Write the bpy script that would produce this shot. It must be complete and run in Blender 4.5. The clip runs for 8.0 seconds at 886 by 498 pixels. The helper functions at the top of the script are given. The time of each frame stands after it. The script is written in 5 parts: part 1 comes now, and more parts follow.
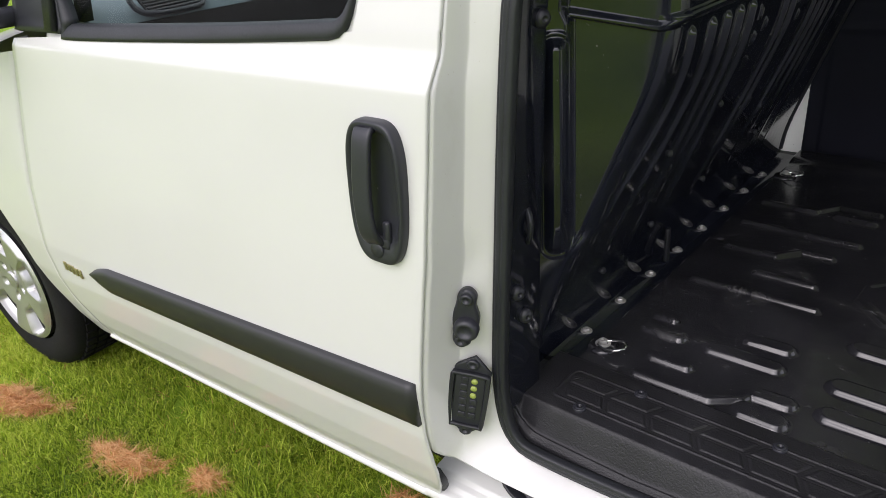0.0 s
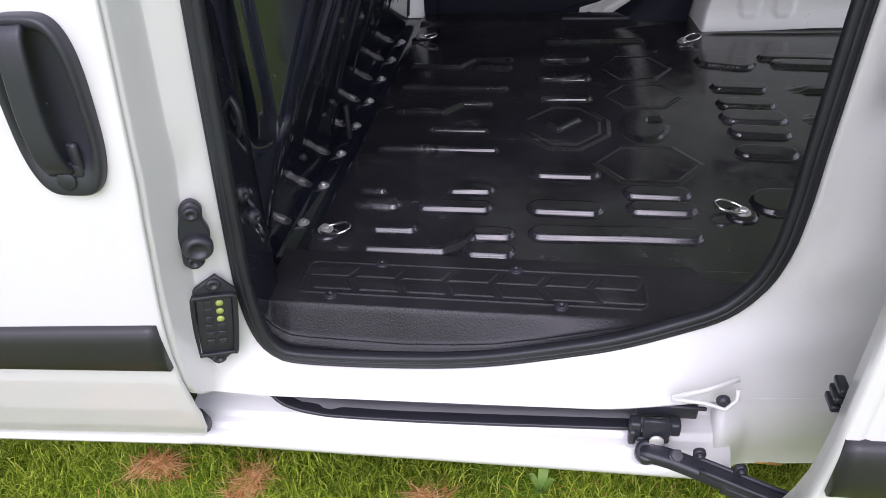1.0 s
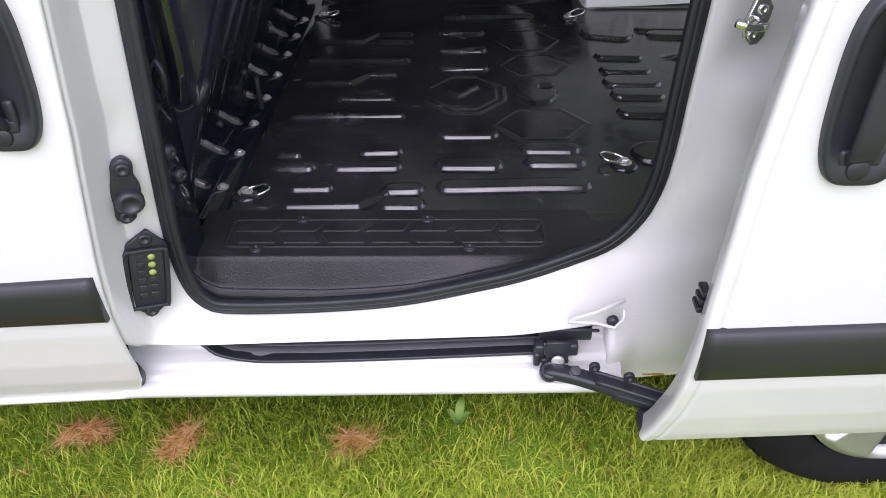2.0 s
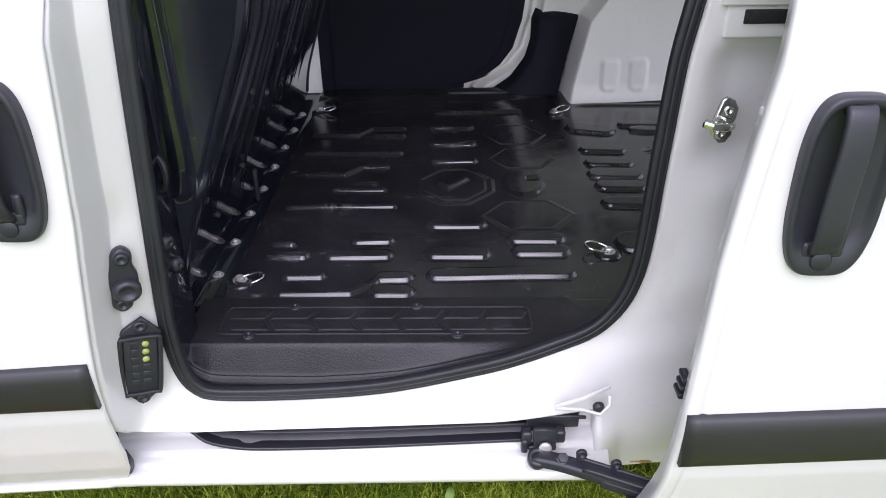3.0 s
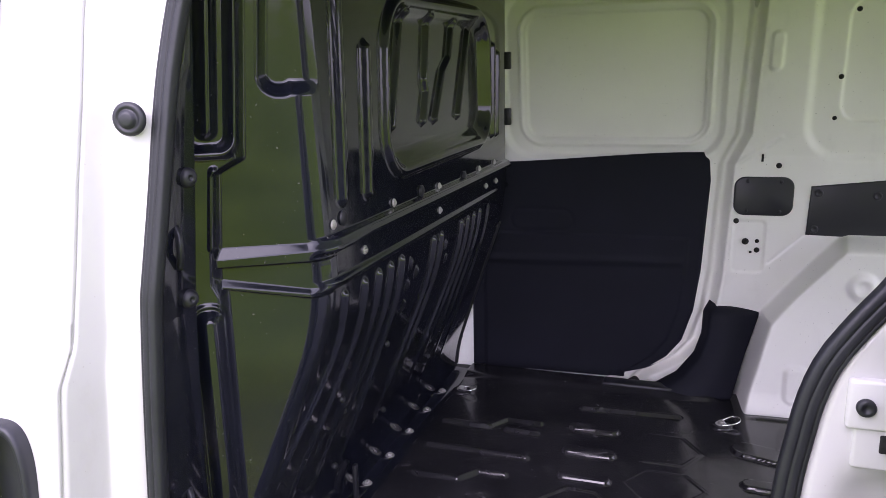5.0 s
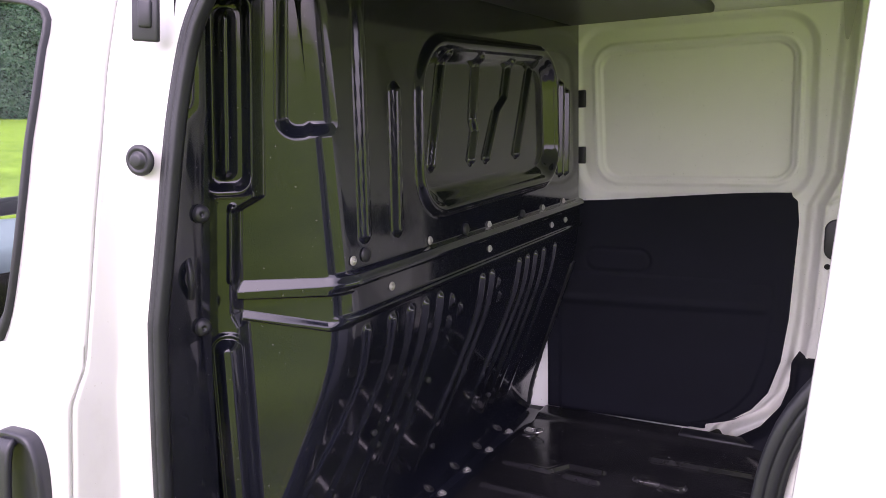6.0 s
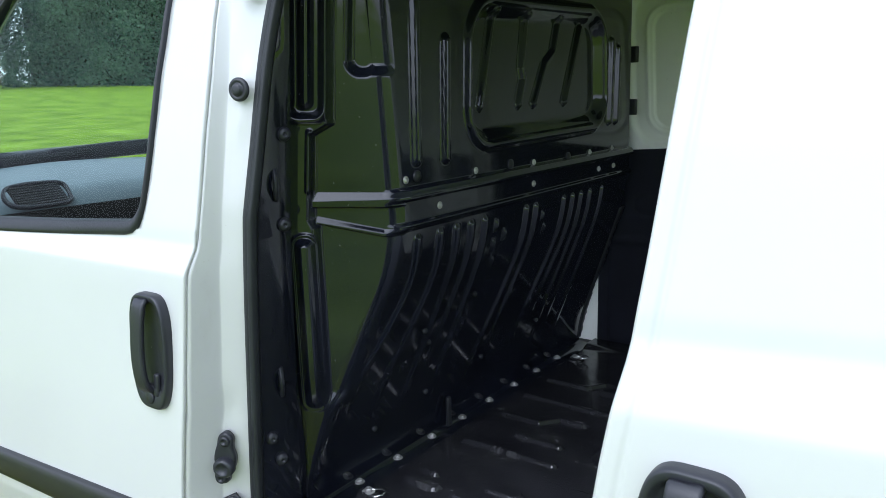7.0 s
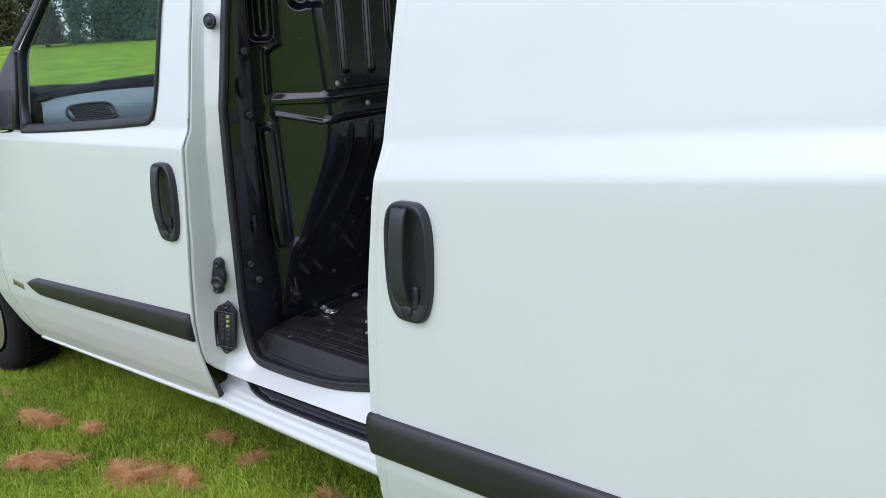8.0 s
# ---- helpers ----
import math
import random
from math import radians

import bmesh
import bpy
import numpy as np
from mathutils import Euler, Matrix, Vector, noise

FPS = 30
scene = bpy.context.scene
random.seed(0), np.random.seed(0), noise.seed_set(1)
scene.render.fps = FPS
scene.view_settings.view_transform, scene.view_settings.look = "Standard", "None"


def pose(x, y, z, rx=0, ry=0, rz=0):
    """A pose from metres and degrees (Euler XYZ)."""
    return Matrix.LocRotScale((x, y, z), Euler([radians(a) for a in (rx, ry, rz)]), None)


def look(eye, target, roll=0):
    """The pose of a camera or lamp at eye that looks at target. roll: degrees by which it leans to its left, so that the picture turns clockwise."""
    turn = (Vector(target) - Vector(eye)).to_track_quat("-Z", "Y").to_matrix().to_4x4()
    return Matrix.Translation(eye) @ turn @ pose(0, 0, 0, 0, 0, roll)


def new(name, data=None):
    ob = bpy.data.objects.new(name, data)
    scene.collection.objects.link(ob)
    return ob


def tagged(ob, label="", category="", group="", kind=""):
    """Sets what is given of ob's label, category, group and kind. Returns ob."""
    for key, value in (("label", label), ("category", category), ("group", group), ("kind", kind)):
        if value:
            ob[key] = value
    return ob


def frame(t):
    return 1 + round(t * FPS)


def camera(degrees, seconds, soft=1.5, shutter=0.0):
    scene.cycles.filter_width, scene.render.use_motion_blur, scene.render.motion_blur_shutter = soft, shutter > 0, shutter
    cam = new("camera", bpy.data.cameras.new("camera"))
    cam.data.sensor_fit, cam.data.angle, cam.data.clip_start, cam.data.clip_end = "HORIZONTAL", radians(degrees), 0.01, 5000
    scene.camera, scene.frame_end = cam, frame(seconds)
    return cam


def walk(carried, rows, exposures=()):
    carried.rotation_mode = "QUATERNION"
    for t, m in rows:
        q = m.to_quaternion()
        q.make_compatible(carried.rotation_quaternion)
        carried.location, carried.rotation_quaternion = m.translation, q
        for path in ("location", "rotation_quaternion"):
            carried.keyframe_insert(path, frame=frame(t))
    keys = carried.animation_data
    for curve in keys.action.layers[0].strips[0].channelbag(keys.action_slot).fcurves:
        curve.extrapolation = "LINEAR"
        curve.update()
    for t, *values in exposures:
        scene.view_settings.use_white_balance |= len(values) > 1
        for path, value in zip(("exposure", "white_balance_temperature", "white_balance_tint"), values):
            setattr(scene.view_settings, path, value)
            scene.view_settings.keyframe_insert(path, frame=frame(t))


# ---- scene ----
cam = camera(61.9, 8.0, soft=0.8)
PATH = [
    (0, (0.718, -0.82, 1.41), (-0.493, 0.493, 0.511), -5.0),
    (0.3, (0.696, -0.763, 1.398), (-0.273, 0.683, 0.414), -5.0),
    (0.5, (0.647, -0.759, 1.36), (-0.098, 0.777, 0.318), -5.1),
    (0.7, (0.601, -0.773, 1.338), (0.054, 0.805, 0.238), -4.6),
    (1, (0.562, -0.853, 1.346), (0.254, 0.745, 0.184), -3.9),
    (1.2, (0.54, -0.89, 1.374), (0.401, 0.676, 0.137), -1.9),
    (2.3, (0.563, -1.009, 1.354), (0.517, 0.625, 0.202), -1.2),
    (2.5, (0.565, -1.013, 1.359), (0.523, 0.646, 0.244), -1.2),
    (3, (0.571, -1.022, 1.382), (0.532, 0.709, 0.382), -0.9),
    (3.4, (0.572, -1.023, 1.413), (0.513, 0.771, 0.531), -0.7),
    (3.5, (0.571, -1.021, 1.415), (0.499, 0.789, 0.568), -0.7),
    (4, (0.574, -1.016, 1.446), (0.379, 0.852, 0.758), -0.8),
    (4.2, (0.593, -1.003, 1.455), (0.318, 0.877, 0.828), -0.8),
    (4.5, (0.667, -0.946, 1.486), (0.242, 0.931, 0.941), -1.2),
    (4.7, (0.705, -0.879, 1.507), (0.209, 0.987, 0.986), -1.1),
    (5, (0.783, -0.751, 1.516), (0.147, 1.091, 1.066), -1.3),
    (5.2, (0.838, -0.713, 1.527), (0.125, 1.108, 1.109), -1.3),
    (6.3, (1.001, -0.677, 1.51), (-0.04, 0.998, 1.173), -1.7),
    (6.5, (1.033, -0.704, 1.501), (-0.049, 0.94, 1.147), -1.6),
    (6.8, (1.116, -0.776, 1.470), (-0.024, 0.822, 1.091), -1.8),
    (7, (1.202, -0.861, 1.463), (0.029, 0.704, 1.046), -1.6),
    (7.2, (1.290, -0.941, 1.443), (0.086, 0.595, 1.007), -2.2),
    (7.5, (1.458, -1.067, 1.431), (0.223, 0.432, 0.954), -3.0),
    (7.7, (1.650, -1.109, 1.407), (0.377, 0.350, 0.910), -3.4),
    (8, (1.912, -1.151, 1.4), (0.631, 0.28, 0.844), -4.1),
]
EXPOSURES = [(0, -0.50, 6400, 19), (0.9, -0.20, 5950, 28), (2.5, -0.18, 5950, 29), (3.5, -0.07, 5900, 28), (4.0, 0.06, 5900, 28), (5.0, 0.32, 5950, 40), (6.5, 0.44, 6300, 46), (6.8, 0.12, 5800, 24), (7.0, -0.38, 5500, 12), (7.5, -0.62, 5550, 14), (8.0, -0.80, 5600, 16)]
walk(cam, [(t, look(eye, target, roll)) for t, eye, target, roll in PATH], EXPOSURES)


SKY, SUN = 0.15, 1.4
# ---------------------------------------------------------------- world and light
world = bpy.data.worlds.new("sky")
scene.world = world
world.use_nodes = True
wn, wl = world.node_tree.nodes, world.node_tree.links
sky = wn.new("ShaderNodeTexSky")
sky.sky_type, sky.sun_disc = "NISHITA", False
sky.sun_elevation, sky.sun_rotation = radians(50), radians(180)
sky.air_density, sky.dust_density, sky.ozone_density = 1.0, 2.5, 1.0
grey = wn.new("ShaderNodeHueSaturation")
grey.inputs["Saturation"].default_value, grey.inputs["Value"].default_value = 0.30, 2.6
wl.new(sky.outputs[0], grey.inputs["Color"])
veil = wn.new("ShaderNodeMix")
veil.data_type = "RGBA"
veil.inputs["Factor"].default_value = 0.3
veil.inputs["B"].default_value = (16.0, 16.4, 17.0, 1.0)  # even cloud layer
wl.new(grey.outputs[0], veil.inputs["A"])
wl.new(veil.outputs["Result"], wn["Background"].inputs["Color"])
wn["Background"].inputs["Strength"].default_value = SKY
sun = new("sun", bpy.data.lights.new("sun", "SUN"))
sun.data.energy, sun.data.angle, sun.data.color = SUN, radians(70), (1.0, 0.97, 0.92)
sun.matrix_basis = look((0.0, -3.7, 4.8), (0, 0, 0))

# ---------------------------------------------------------------- materials


def material(name, color, rough=0.5, metal=0.0, coat=0.0, spec=0.5, var=0.12, scale=6.0, fine=90.0, bump=0.15, depth=0.002, tint=None, rvar=0.15):
    """Principled surface with two scales of variation in colour, gloss and relief."""
    mat = bpy.data.materials.new(name)
    mat.use_nodes = True
    n, l = mat.node_tree.nodes, mat.node_tree.links
    p = n["Principled BSDF"]
    co = n.new("ShaderNodeTexCoord")
    big, small = n.new("ShaderNodeTexNoise"), n.new("ShaderNodeTexNoise")
    big.inputs["Scale"].default_value, small.inputs["Scale"].default_value = scale, fine
    big.inputs["Detail"].default_value, small.inputs["Detail"].default_value = 5, 3
    for t in (big, small):
        l.new(co.outputs["Object"], t.inputs["Vector"])
    ramp = n.new("ShaderNodeMapRange")
    ramp.inputs["From Min"].default_value, ramp.inputs["From Max"].default_value = 0.3, 0.7
    l.new(big.outputs["Fac"], ramp.inputs["Value"])
    mix = n.new("ShaderNodeMix")
    mix.data_type = "RGBA"
    mix.inputs["A"].default_value = (*[c * (1 - var) for c in color], 1)
    other = tint or [min(1, c * (1 + var)) for c in color]
    mix.inputs["B"].default_value = (*other, 1)
    l.new(ramp.outputs[0], mix.inputs["Factor"])
    l.new(mix.outputs["Result"], p.inputs["Base Color"])
    rm = n.new("ShaderNodeMapRange")
    rm.inputs["From Min"].default_value, rm.inputs["From Max"].default_value = 0.3, 0.7
    rm.inputs["To Min"].default_value, rm.inputs["To Max"].default_value = max(0.02, rough * (1 - rvar)), min(1, rough * (1 + rvar))
    l.new(small.outputs["Fac"], rm.inputs["Value"])
    l.new(rm.outputs[0], p.inputs["Roughness"])
    p.inputs["Metallic"].default_value, p.inputs["Specular IOR Level"].default_value = metal, spec
    p.inputs["Coat Weight"].default_value, p.inputs["Coat Roughness"].default_value = coat, 0.06
    if bump:
        b = n.new("ShaderNodeBump")
        b.inputs["Strength"].default_value, b.inputs["Distance"].default_value = bump, depth
        l.new(small.outputs["Fac"], b.inputs["Height"])
        l.new(b.outputs[0], p.inputs["Normal"])
    return mat


M = {}
# outer white darkened: the outside-to-inside light balance is put into the colour
M["white"] = material("darkened_white_paint", (0.61, 0.61, 0.59), 0.32, coat=0.7, var=0.02, scale=2.5, fine=30, bump=0.0, depth=0.001, rvar=0.05)
# inner white lifted for more bounced light in the load space
M["inner_white"] = material("lifted_inner_white_paint", (0.88, 0.88, 0.83), 0.42, coat=0.2, var=0.03, scale=4, fine=60, bump=0.04, depth=0.001)
M["black"] = material("black_gloss_paint", (0.0085, 0.010, 0.0165), 0.11, coat=0.5, var=0.3, scale=5, fine=45, bump=0.02, depth=0.001, rvar=0.5)
M["plastic"] = material("black_grained_plastic", (0.021, 0.022, 0.028), 0.40, var=0.15, scale=8, fine=900, bump=0.25, depth=0.0004)
M["trim"] = material("grey_black_trim", (0.019, 0.0195, 0.0205), 0.42, var=0.12, scale=5, fine=1200, bump=0.2, depth=0.0003)
M["sill_plastic"] = material("black_sill_plastic", (0.016, 0.016, 0.018), 0.42, var=0.3, scale=9, fine=300, bump=0.9, depth=0.001, spec=0.35)
M["rubber"] = material("black_rubber", (0.014, 0.0155, 0.019), 0.5, var=0.2, scale=14, fine=300, bump=0.15, depth=0.0004)
M["liner"] = material("black_moulded_floor", (0.014, 0.014, 0.0175), 0.17, spec=0.75, var=0.35, scale=7, fine=26, bump=0.0, depth=0.0005, rvar=0.3, tint=(0.026, 0.026, 0.030))
M["card"] = material("black_door_card", (0.0075, 0.0085, 0.0155), 0.75, var=0.15, scale=4, fine=700, bump=0.2, depth=0.0004, spec=0.25)
M["zinc"] = material("zinc_plated_steel", (0.52, 0.51, 0.49), 0.34, metal=0.6, var=0.15, scale=40, fine=400, bump=0.05, depth=0.0003)
M["chrome"] = material("bright_steel", (0.75, 0.75, 0.74), 0.14, metal=1.0, var=0.1, scale=50, fine=300, bump=0.03, depth=0.0003)
M["rust"] = material("rust_stain", (0.40, 0.22, 0.06), 0.7, var=0.4, scale=60, fine=300, bump=0.2, depth=0.0005)
M["tyre"] = material("tyre_rubber", (0.007, 0.007, 0.0075), 0.8, var=0.25, scale=12, fine=350, bump=0.3, depth=0.0008, spec=0.2)
M["silver"] = material("silver_wheel_cover", (0.50, 0.50, 0.49), 0.32, metal=0.75, var=0.08, scale=8, fine=300, bump=0.04, depth=0.0004)
M["dark"] = material("dark_void", (0.008, 0.008, 0.008), 0.8, var=0.2, scale=8, fine=200, bump=0.0)
M["dash"] = material("grey_dashboard_plastic", (0.15, 0.195, 0.215), 0.45, var=0.08, scale=10, fine=900, bump=0.08, depth=0.0003)
M["yellow"] = material("yellow_green_contact", (0.30, 0.36, 0.08), 0.45, var=0.1, scale=90, fine=300)
M["badge"] = material("bronze_badge", (0.42, 0.37, 0.22), 0.3, metal=0.8, var=0.1, scale=90, fine=300)
M["bark"] = material("bark", (0.07, 0.055, 0.04), 0.9, var=0.4, scale=3, fine=30, bump=0.6, depth=0.02)


def leafy(name, a, b, c, rough=0.55, scale=1.3, trans=0.35):
    """Leaf or blade colour that differs from island to island."""
    mat = bpy.data.materials.new(name)
    mat.use_nodes = True
    n, l = mat.node_tree.nodes, mat.node_tree.links
    p = n["Principled BSDF"]
    geo, co, big, ramp, add = n.new("ShaderNodeNewGeometry"), n.new("ShaderNodeTexCoord"), n.new("ShaderNodeTexNoise"), n.new("ShaderNodeValToRGB"), n.new("ShaderNodeMath")
    big.inputs["Scale"].default_value, big.inputs["Detail"].default_value = scale, 4
    l.new(co.outputs["Object"], big.inputs["Vector"])
    half = n.new("ShaderNodeMath")
    half.operation, half.inputs[1].default_value = "MULTIPLY", 0.55
    l.new(geo.outputs["Random Per Island"], half.inputs[0])
    add.operation = "MULTIPLY_ADD"
    add.inputs[1].default_value = 1.1
    l.new(big.outputs["Fac"], add.inputs[0])
    l.new(half.outputs[0], add.inputs[2])
    e = ramp.color_ramp.elements
    e[0].position, e[0].color = 0.45, (*a, 1)
    e[1].position, e[1].color = 1.0, (*c, 1)
    mid = e.new(0.75)
    mid.color = (*b, 1)
    l.new(add.outputs[0], ramp.inputs["Fac"])
    l.new(ramp.outputs[0], p.inputs["Base Color"])
    p.inputs["Roughness"].default_value = rough
    p.inputs["Specular IOR Level"].default_value = 0.3
    tr, sh = n.new("ShaderNodeBsdfTranslucent"), n.new("ShaderNodeMixShader")
    sh.inputs[0].default_value = trans
    l.new(ramp.outputs[0], tr.inputs["Color"])
    l.new(p.outputs[0], sh.inputs[1])
    l.new(tr.outputs[0], sh.inputs[2])
    l.new(sh.outputs[0], n["Material Output"].inputs["Surface"])
    return mat


M["blade"] = leafy("grass_blades", (0.055, 0.10, 0.005), (0.35, 0.49, 0.028), (0.60, 0.67, 0.10), trans=0.42)
M["leaf"] = leafy("hedge_leaves", (0.04, 0.085, 0.055), (0.10, 0.19, 0.125), (0.22, 0.33, 0.22), scale=0.5)
M["wood"] = leafy("brown_green_leaves", (0.09, 0.095, 0.055), (0.19, 0.19, 0.11), (0.32, 0.31, 0.20), scale=0.5, trans=0.5)
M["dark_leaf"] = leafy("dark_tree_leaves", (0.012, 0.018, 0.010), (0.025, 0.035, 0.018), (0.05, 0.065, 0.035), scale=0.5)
M["straw"] = leafy("dry_grass_clippings", (0.40, 0.16, 0.055), (0.62, 0.31, 0.12), (0.80, 0.52, 0.26), scale=20)
M["weed"] = leafy("broad_weed_leaf", (0.10, 0.20, 0.03), (0.17, 0.30, 0.05), (0.26, 0.40, 0.09), scale=20)


def soil():
    return material("lawn", (0.19, 0.33, 0.022), 0.9, var=0.3, scale=1.2, fine=160, bump=0.8, depth=0.02, tint=(0.31, 0.46, 0.05), spec=0.1)


M["lawn"] = soil()


def worn(mat, color, amount, scale, low, high, stretch=(1, 1, 1), speck=0.0):
    """Adds scuffs or dirt blotches, and fine pale specks, to a surface's colour and gloss."""
    n, l = mat.node_tree.nodes, mat.node_tree.links
    p = n["Principled BSDF"]
    src = p.inputs["Base Color"].links[0].from_socket
    rough = p.inputs["Roughness"].links[0].from_socket
    co, mp, tex, rng_, mix, rr = n.new("ShaderNodeTexCoord"), n.new("ShaderNodeMapping"), n.new("ShaderNodeTexNoise"), n.new("ShaderNodeMapRange"), n.new("ShaderNodeMix"), n.new("ShaderNodeMath")
    mp.inputs["Scale"].default_value = stretch
    tex.inputs["Scale"].default_value, tex.inputs["Detail"].default_value, tex.inputs["Roughness"].default_value, tex.inputs["Distortion"].default_value = scale, 8, 0.65, 0.8
    rng_.inputs["From Min"].default_value, rng_.inputs["From Max"].default_value, rng_.inputs["To Max"].default_value = low, high, amount
    l.new(co.outputs["Object"], mp.inputs["Vector"])
    l.new(mp.outputs[0], tex.inputs["Vector"])
    l.new(tex.outputs["Fac"], rng_.inputs["Value"])
    fac = rng_.outputs[0]
    if speck:
        dot, cut, most = n.new("ShaderNodeTexNoise"), n.new("ShaderNodeMapRange"), n.new("ShaderNodeMath")
        dot.inputs["Scale"].default_value, dot.inputs["Detail"].default_value = 190, 1
        cut.inputs["From Min"].default_value, cut.inputs["From Max"].default_value, cut.inputs["To Max"].default_value = 0.76, 0.80, speck
        most.operation = "MAXIMUM"
        l.new(co.outputs["Object"], dot.inputs["Vector"])
        l.new(dot.outputs["Fac"], cut.inputs["Value"])
        l.new(cut.outputs[0], most.inputs[0])
        l.new(fac, most.inputs[1])
        fac = most.outputs[0]
    mix.data_type = "RGBA"
    mix.inputs["B"].default_value = (*color, 1)
    l.new(fac, mix.inputs["Factor"])
    l.new(src, mix.inputs["A"])
    l.new(mix.outputs["Result"], p.inputs["Base Color"])
    rr.operation, rr.inputs[1].default_value = "MULTIPLY_ADD", 0.35
    l.new(fac, rr.inputs[0])
    l.new(rough, rr.inputs[2])
    l.new(rr.outputs[0], p.inputs["Roughness"])
    return mat


worn(M["inner_white"], (0.12, 0.11, 0.10), 0.10, 8, 0.60, 0.82, (1, 1, 0.6), 0.55)
worn(M["liner"], (0.11, 0.11, 0.11), 0.5, 9, 0.56, 0.80, (1, 1.6, 1), 0.8)
worn(M["sill_plastic"], (0.07, 0.07, 0.07), 0.4, 14, 0.54, 0.80, (0.5, 2, 1), 0.5)
worn(M["black"], (0.16, 0.15, 0.14), 0.12, 16, 0.60, 0.80, (1, 1, 0.4), 0.6)
# the same darkened white, with random dirt and specks over it
M["frame_white"] = worn(material("darkened_white_paint_used", (0.61, 0.61, 0.59), 0.32, coat=0.7, var=0.02, scale=2.5, fine=30, bump=0.0, depth=0.001, rvar=0.05), (0.40, 0.37, 0.30), 0.22, 7, 0.56, 0.80, (1, 1, 0.7), 0.35)


def pane_glass(edge=0.13, face_on=0.009):
    mat = bpy.data.materials.new("window_glass")
    mat.use_nodes = True
    n, l = mat.node_tree.nodes, mat.node_tree.links
    clear, gloss, face, mix = n.new("ShaderNodeBsdfTransparent"), n.new("ShaderNodeBsdfGlossy"), n.new("ShaderNodeLayerWeight"), n.new("ShaderNodeMixShader")
    power, gain = n.new("ShaderNodeMath"), n.new("ShaderNodeMath")
    power.operation, power.inputs[1].default_value = "POWER", 4.0
    gain.operation, gain.inputs[1].default_value, gain.inputs[2].default_value = "MULTIPLY_ADD", edge, face_on
    face.inputs["Blend"].default_value = 0.5
    l.new(face.outputs["Facing"], power.inputs[0])
    l.new(power.outputs[0], gain.inputs[0])
    clear.inputs["Color"].default_value = (0.86, 0.93, 0.90, 1)
    gloss.inputs["Roughness"].default_value = 0.02
    l.new(gain.outputs[0], mix.inputs[0])
    l.new(clear.outputs[0], mix.inputs[1])
    l.new(gloss.outputs[0], mix.inputs[2])
    l.new(mix.outputs[0], n["Material Output"].inputs["Surface"])
    return mat


M["glass"] = pane_glass()

# ---------------------------------------------------------------- mesh helpers
I4 = Matrix.Identity(4)


def part(name, data, mat, parent=None, label="", smooth=True, m=I4):
    """Links a bmesh or a mesh as one object, in world space through m, under its thing or part."""
    if isinstance(data, bmesh.types.BMesh):
        me = bpy.data.meshes.new(name)
        data.to_mesh(me)
        data.free()
    else:
        me = data
        me.name = name
    if mat is not None:
        me.materials.clear()
        me.materials.append(mat)
    if smooth:
        me.shade_smooth()
    ob = new(name, me)
    ob.matrix_basis = m
    if parent is not None:
        ob.parent = parent
        ob.matrix_parent_inverse = parent.matrix_basis.inverted()
    if label:
        ob["label"] = label
    return ob


def thing(name, at, label, category, group="", kind=""):
    ob = new(name)
    ob.location = at
    return tagged(ob, label, category, group, kind)


def grid(P, flip=False, wrap=False):
    """A sheet through an array of points P[row, column, 3]."""
    r, c = P.shape[:2]
    ids = np.arange(r * c).reshape(r, c)
    if wrap:
        ids = np.concatenate([ids, ids[:, :1]], 1)
    a, b, d, e = ids[:-1, :-1], ids[:-1, 1:], ids[1:, 1:], ids[1:, :-1]
    f = np.stack([a, b, d, e] if not flip else [a, e, d, b], -1).reshape(-1, 4)
    me = bpy.data.meshes.new("sheet")
    me.from_pydata(P.reshape(-1, 3).tolist(), [], f.tolist())
    me.update()
    return me


def joined(*meshes):
    bm = bmesh.new()
    for me in meshes:
        bm.from_mesh(me)
    return bm


def thicken(me, t):
    """Gives a sheet a back at distance t against its normals."""
    bm = bmesh.new()
    bm.from_mesh(me)
    bmesh.ops.recalc_face_normals(bm, faces=bm.faces)
    bmesh.ops.solidify(bm, geom=bm.faces[:], thickness=t)
    return bm


def box(size, at=(0, 0, 0), bevel=0.0, rot=None, seg=2):
    bm = bmesh.new()
    bmesh.ops.create_cube(bm, size=1)
    for v in bm.verts:
        v.co = Vector((v.co.x * size[0], v.co.y * size[1], v.co.z * size[2]))
    if bevel:
        bmesh.ops.bevel(bm, geom=bm.edges[:], offset=bevel, segments=seg, affect="EDGES", profile=0.5)
    if rot is not None:
        bmesh.ops.transform(bm, matrix=rot, verts=bm.verts)
    bmesh.ops.translate(bm, vec=at, verts=bm.verts)
    return bm


def merge(*bms):
    out = bmesh.new()
    for b in bms:
        me = bpy.data.meshes.new("t")
        b.to_mesh(me)
        b.free()
        out.from_mesh(me)
        bpy.data.meshes.remove(me)
    return out


def lathe(profile, n=24, m=I4):
    """A turned body round z from (radius, height) pairs."""
    bm = bmesh.new()
    rings = []
    for r, h in profile:
        if r < 1e-6:
            rings.append([bm.verts.new((0, 0, h))])
        else:
            rings.append([bm.verts.new((r * math.cos(2 * math.pi * k / n), r * math.sin(2 * math.pi * k / n), h)) for k in range(n)])
    for a, b in zip(rings[:-1], rings[1:]):
        for k in range(n):
            j = (k + 1) % n
            if len(a) == 1 and len(b) > 1:
                bm.faces.new((a[0], b[k], b[j]))
            elif len(b) == 1 and len(a) > 1:
                bm.faces.new((a[k], b[0], a[j]))
            elif len(a) > 1:
                bm.faces.new((a[k], b[k], b[j], a[j]))
    bmesh.ops.recalc_face_normals(bm, faces=bm.faces)
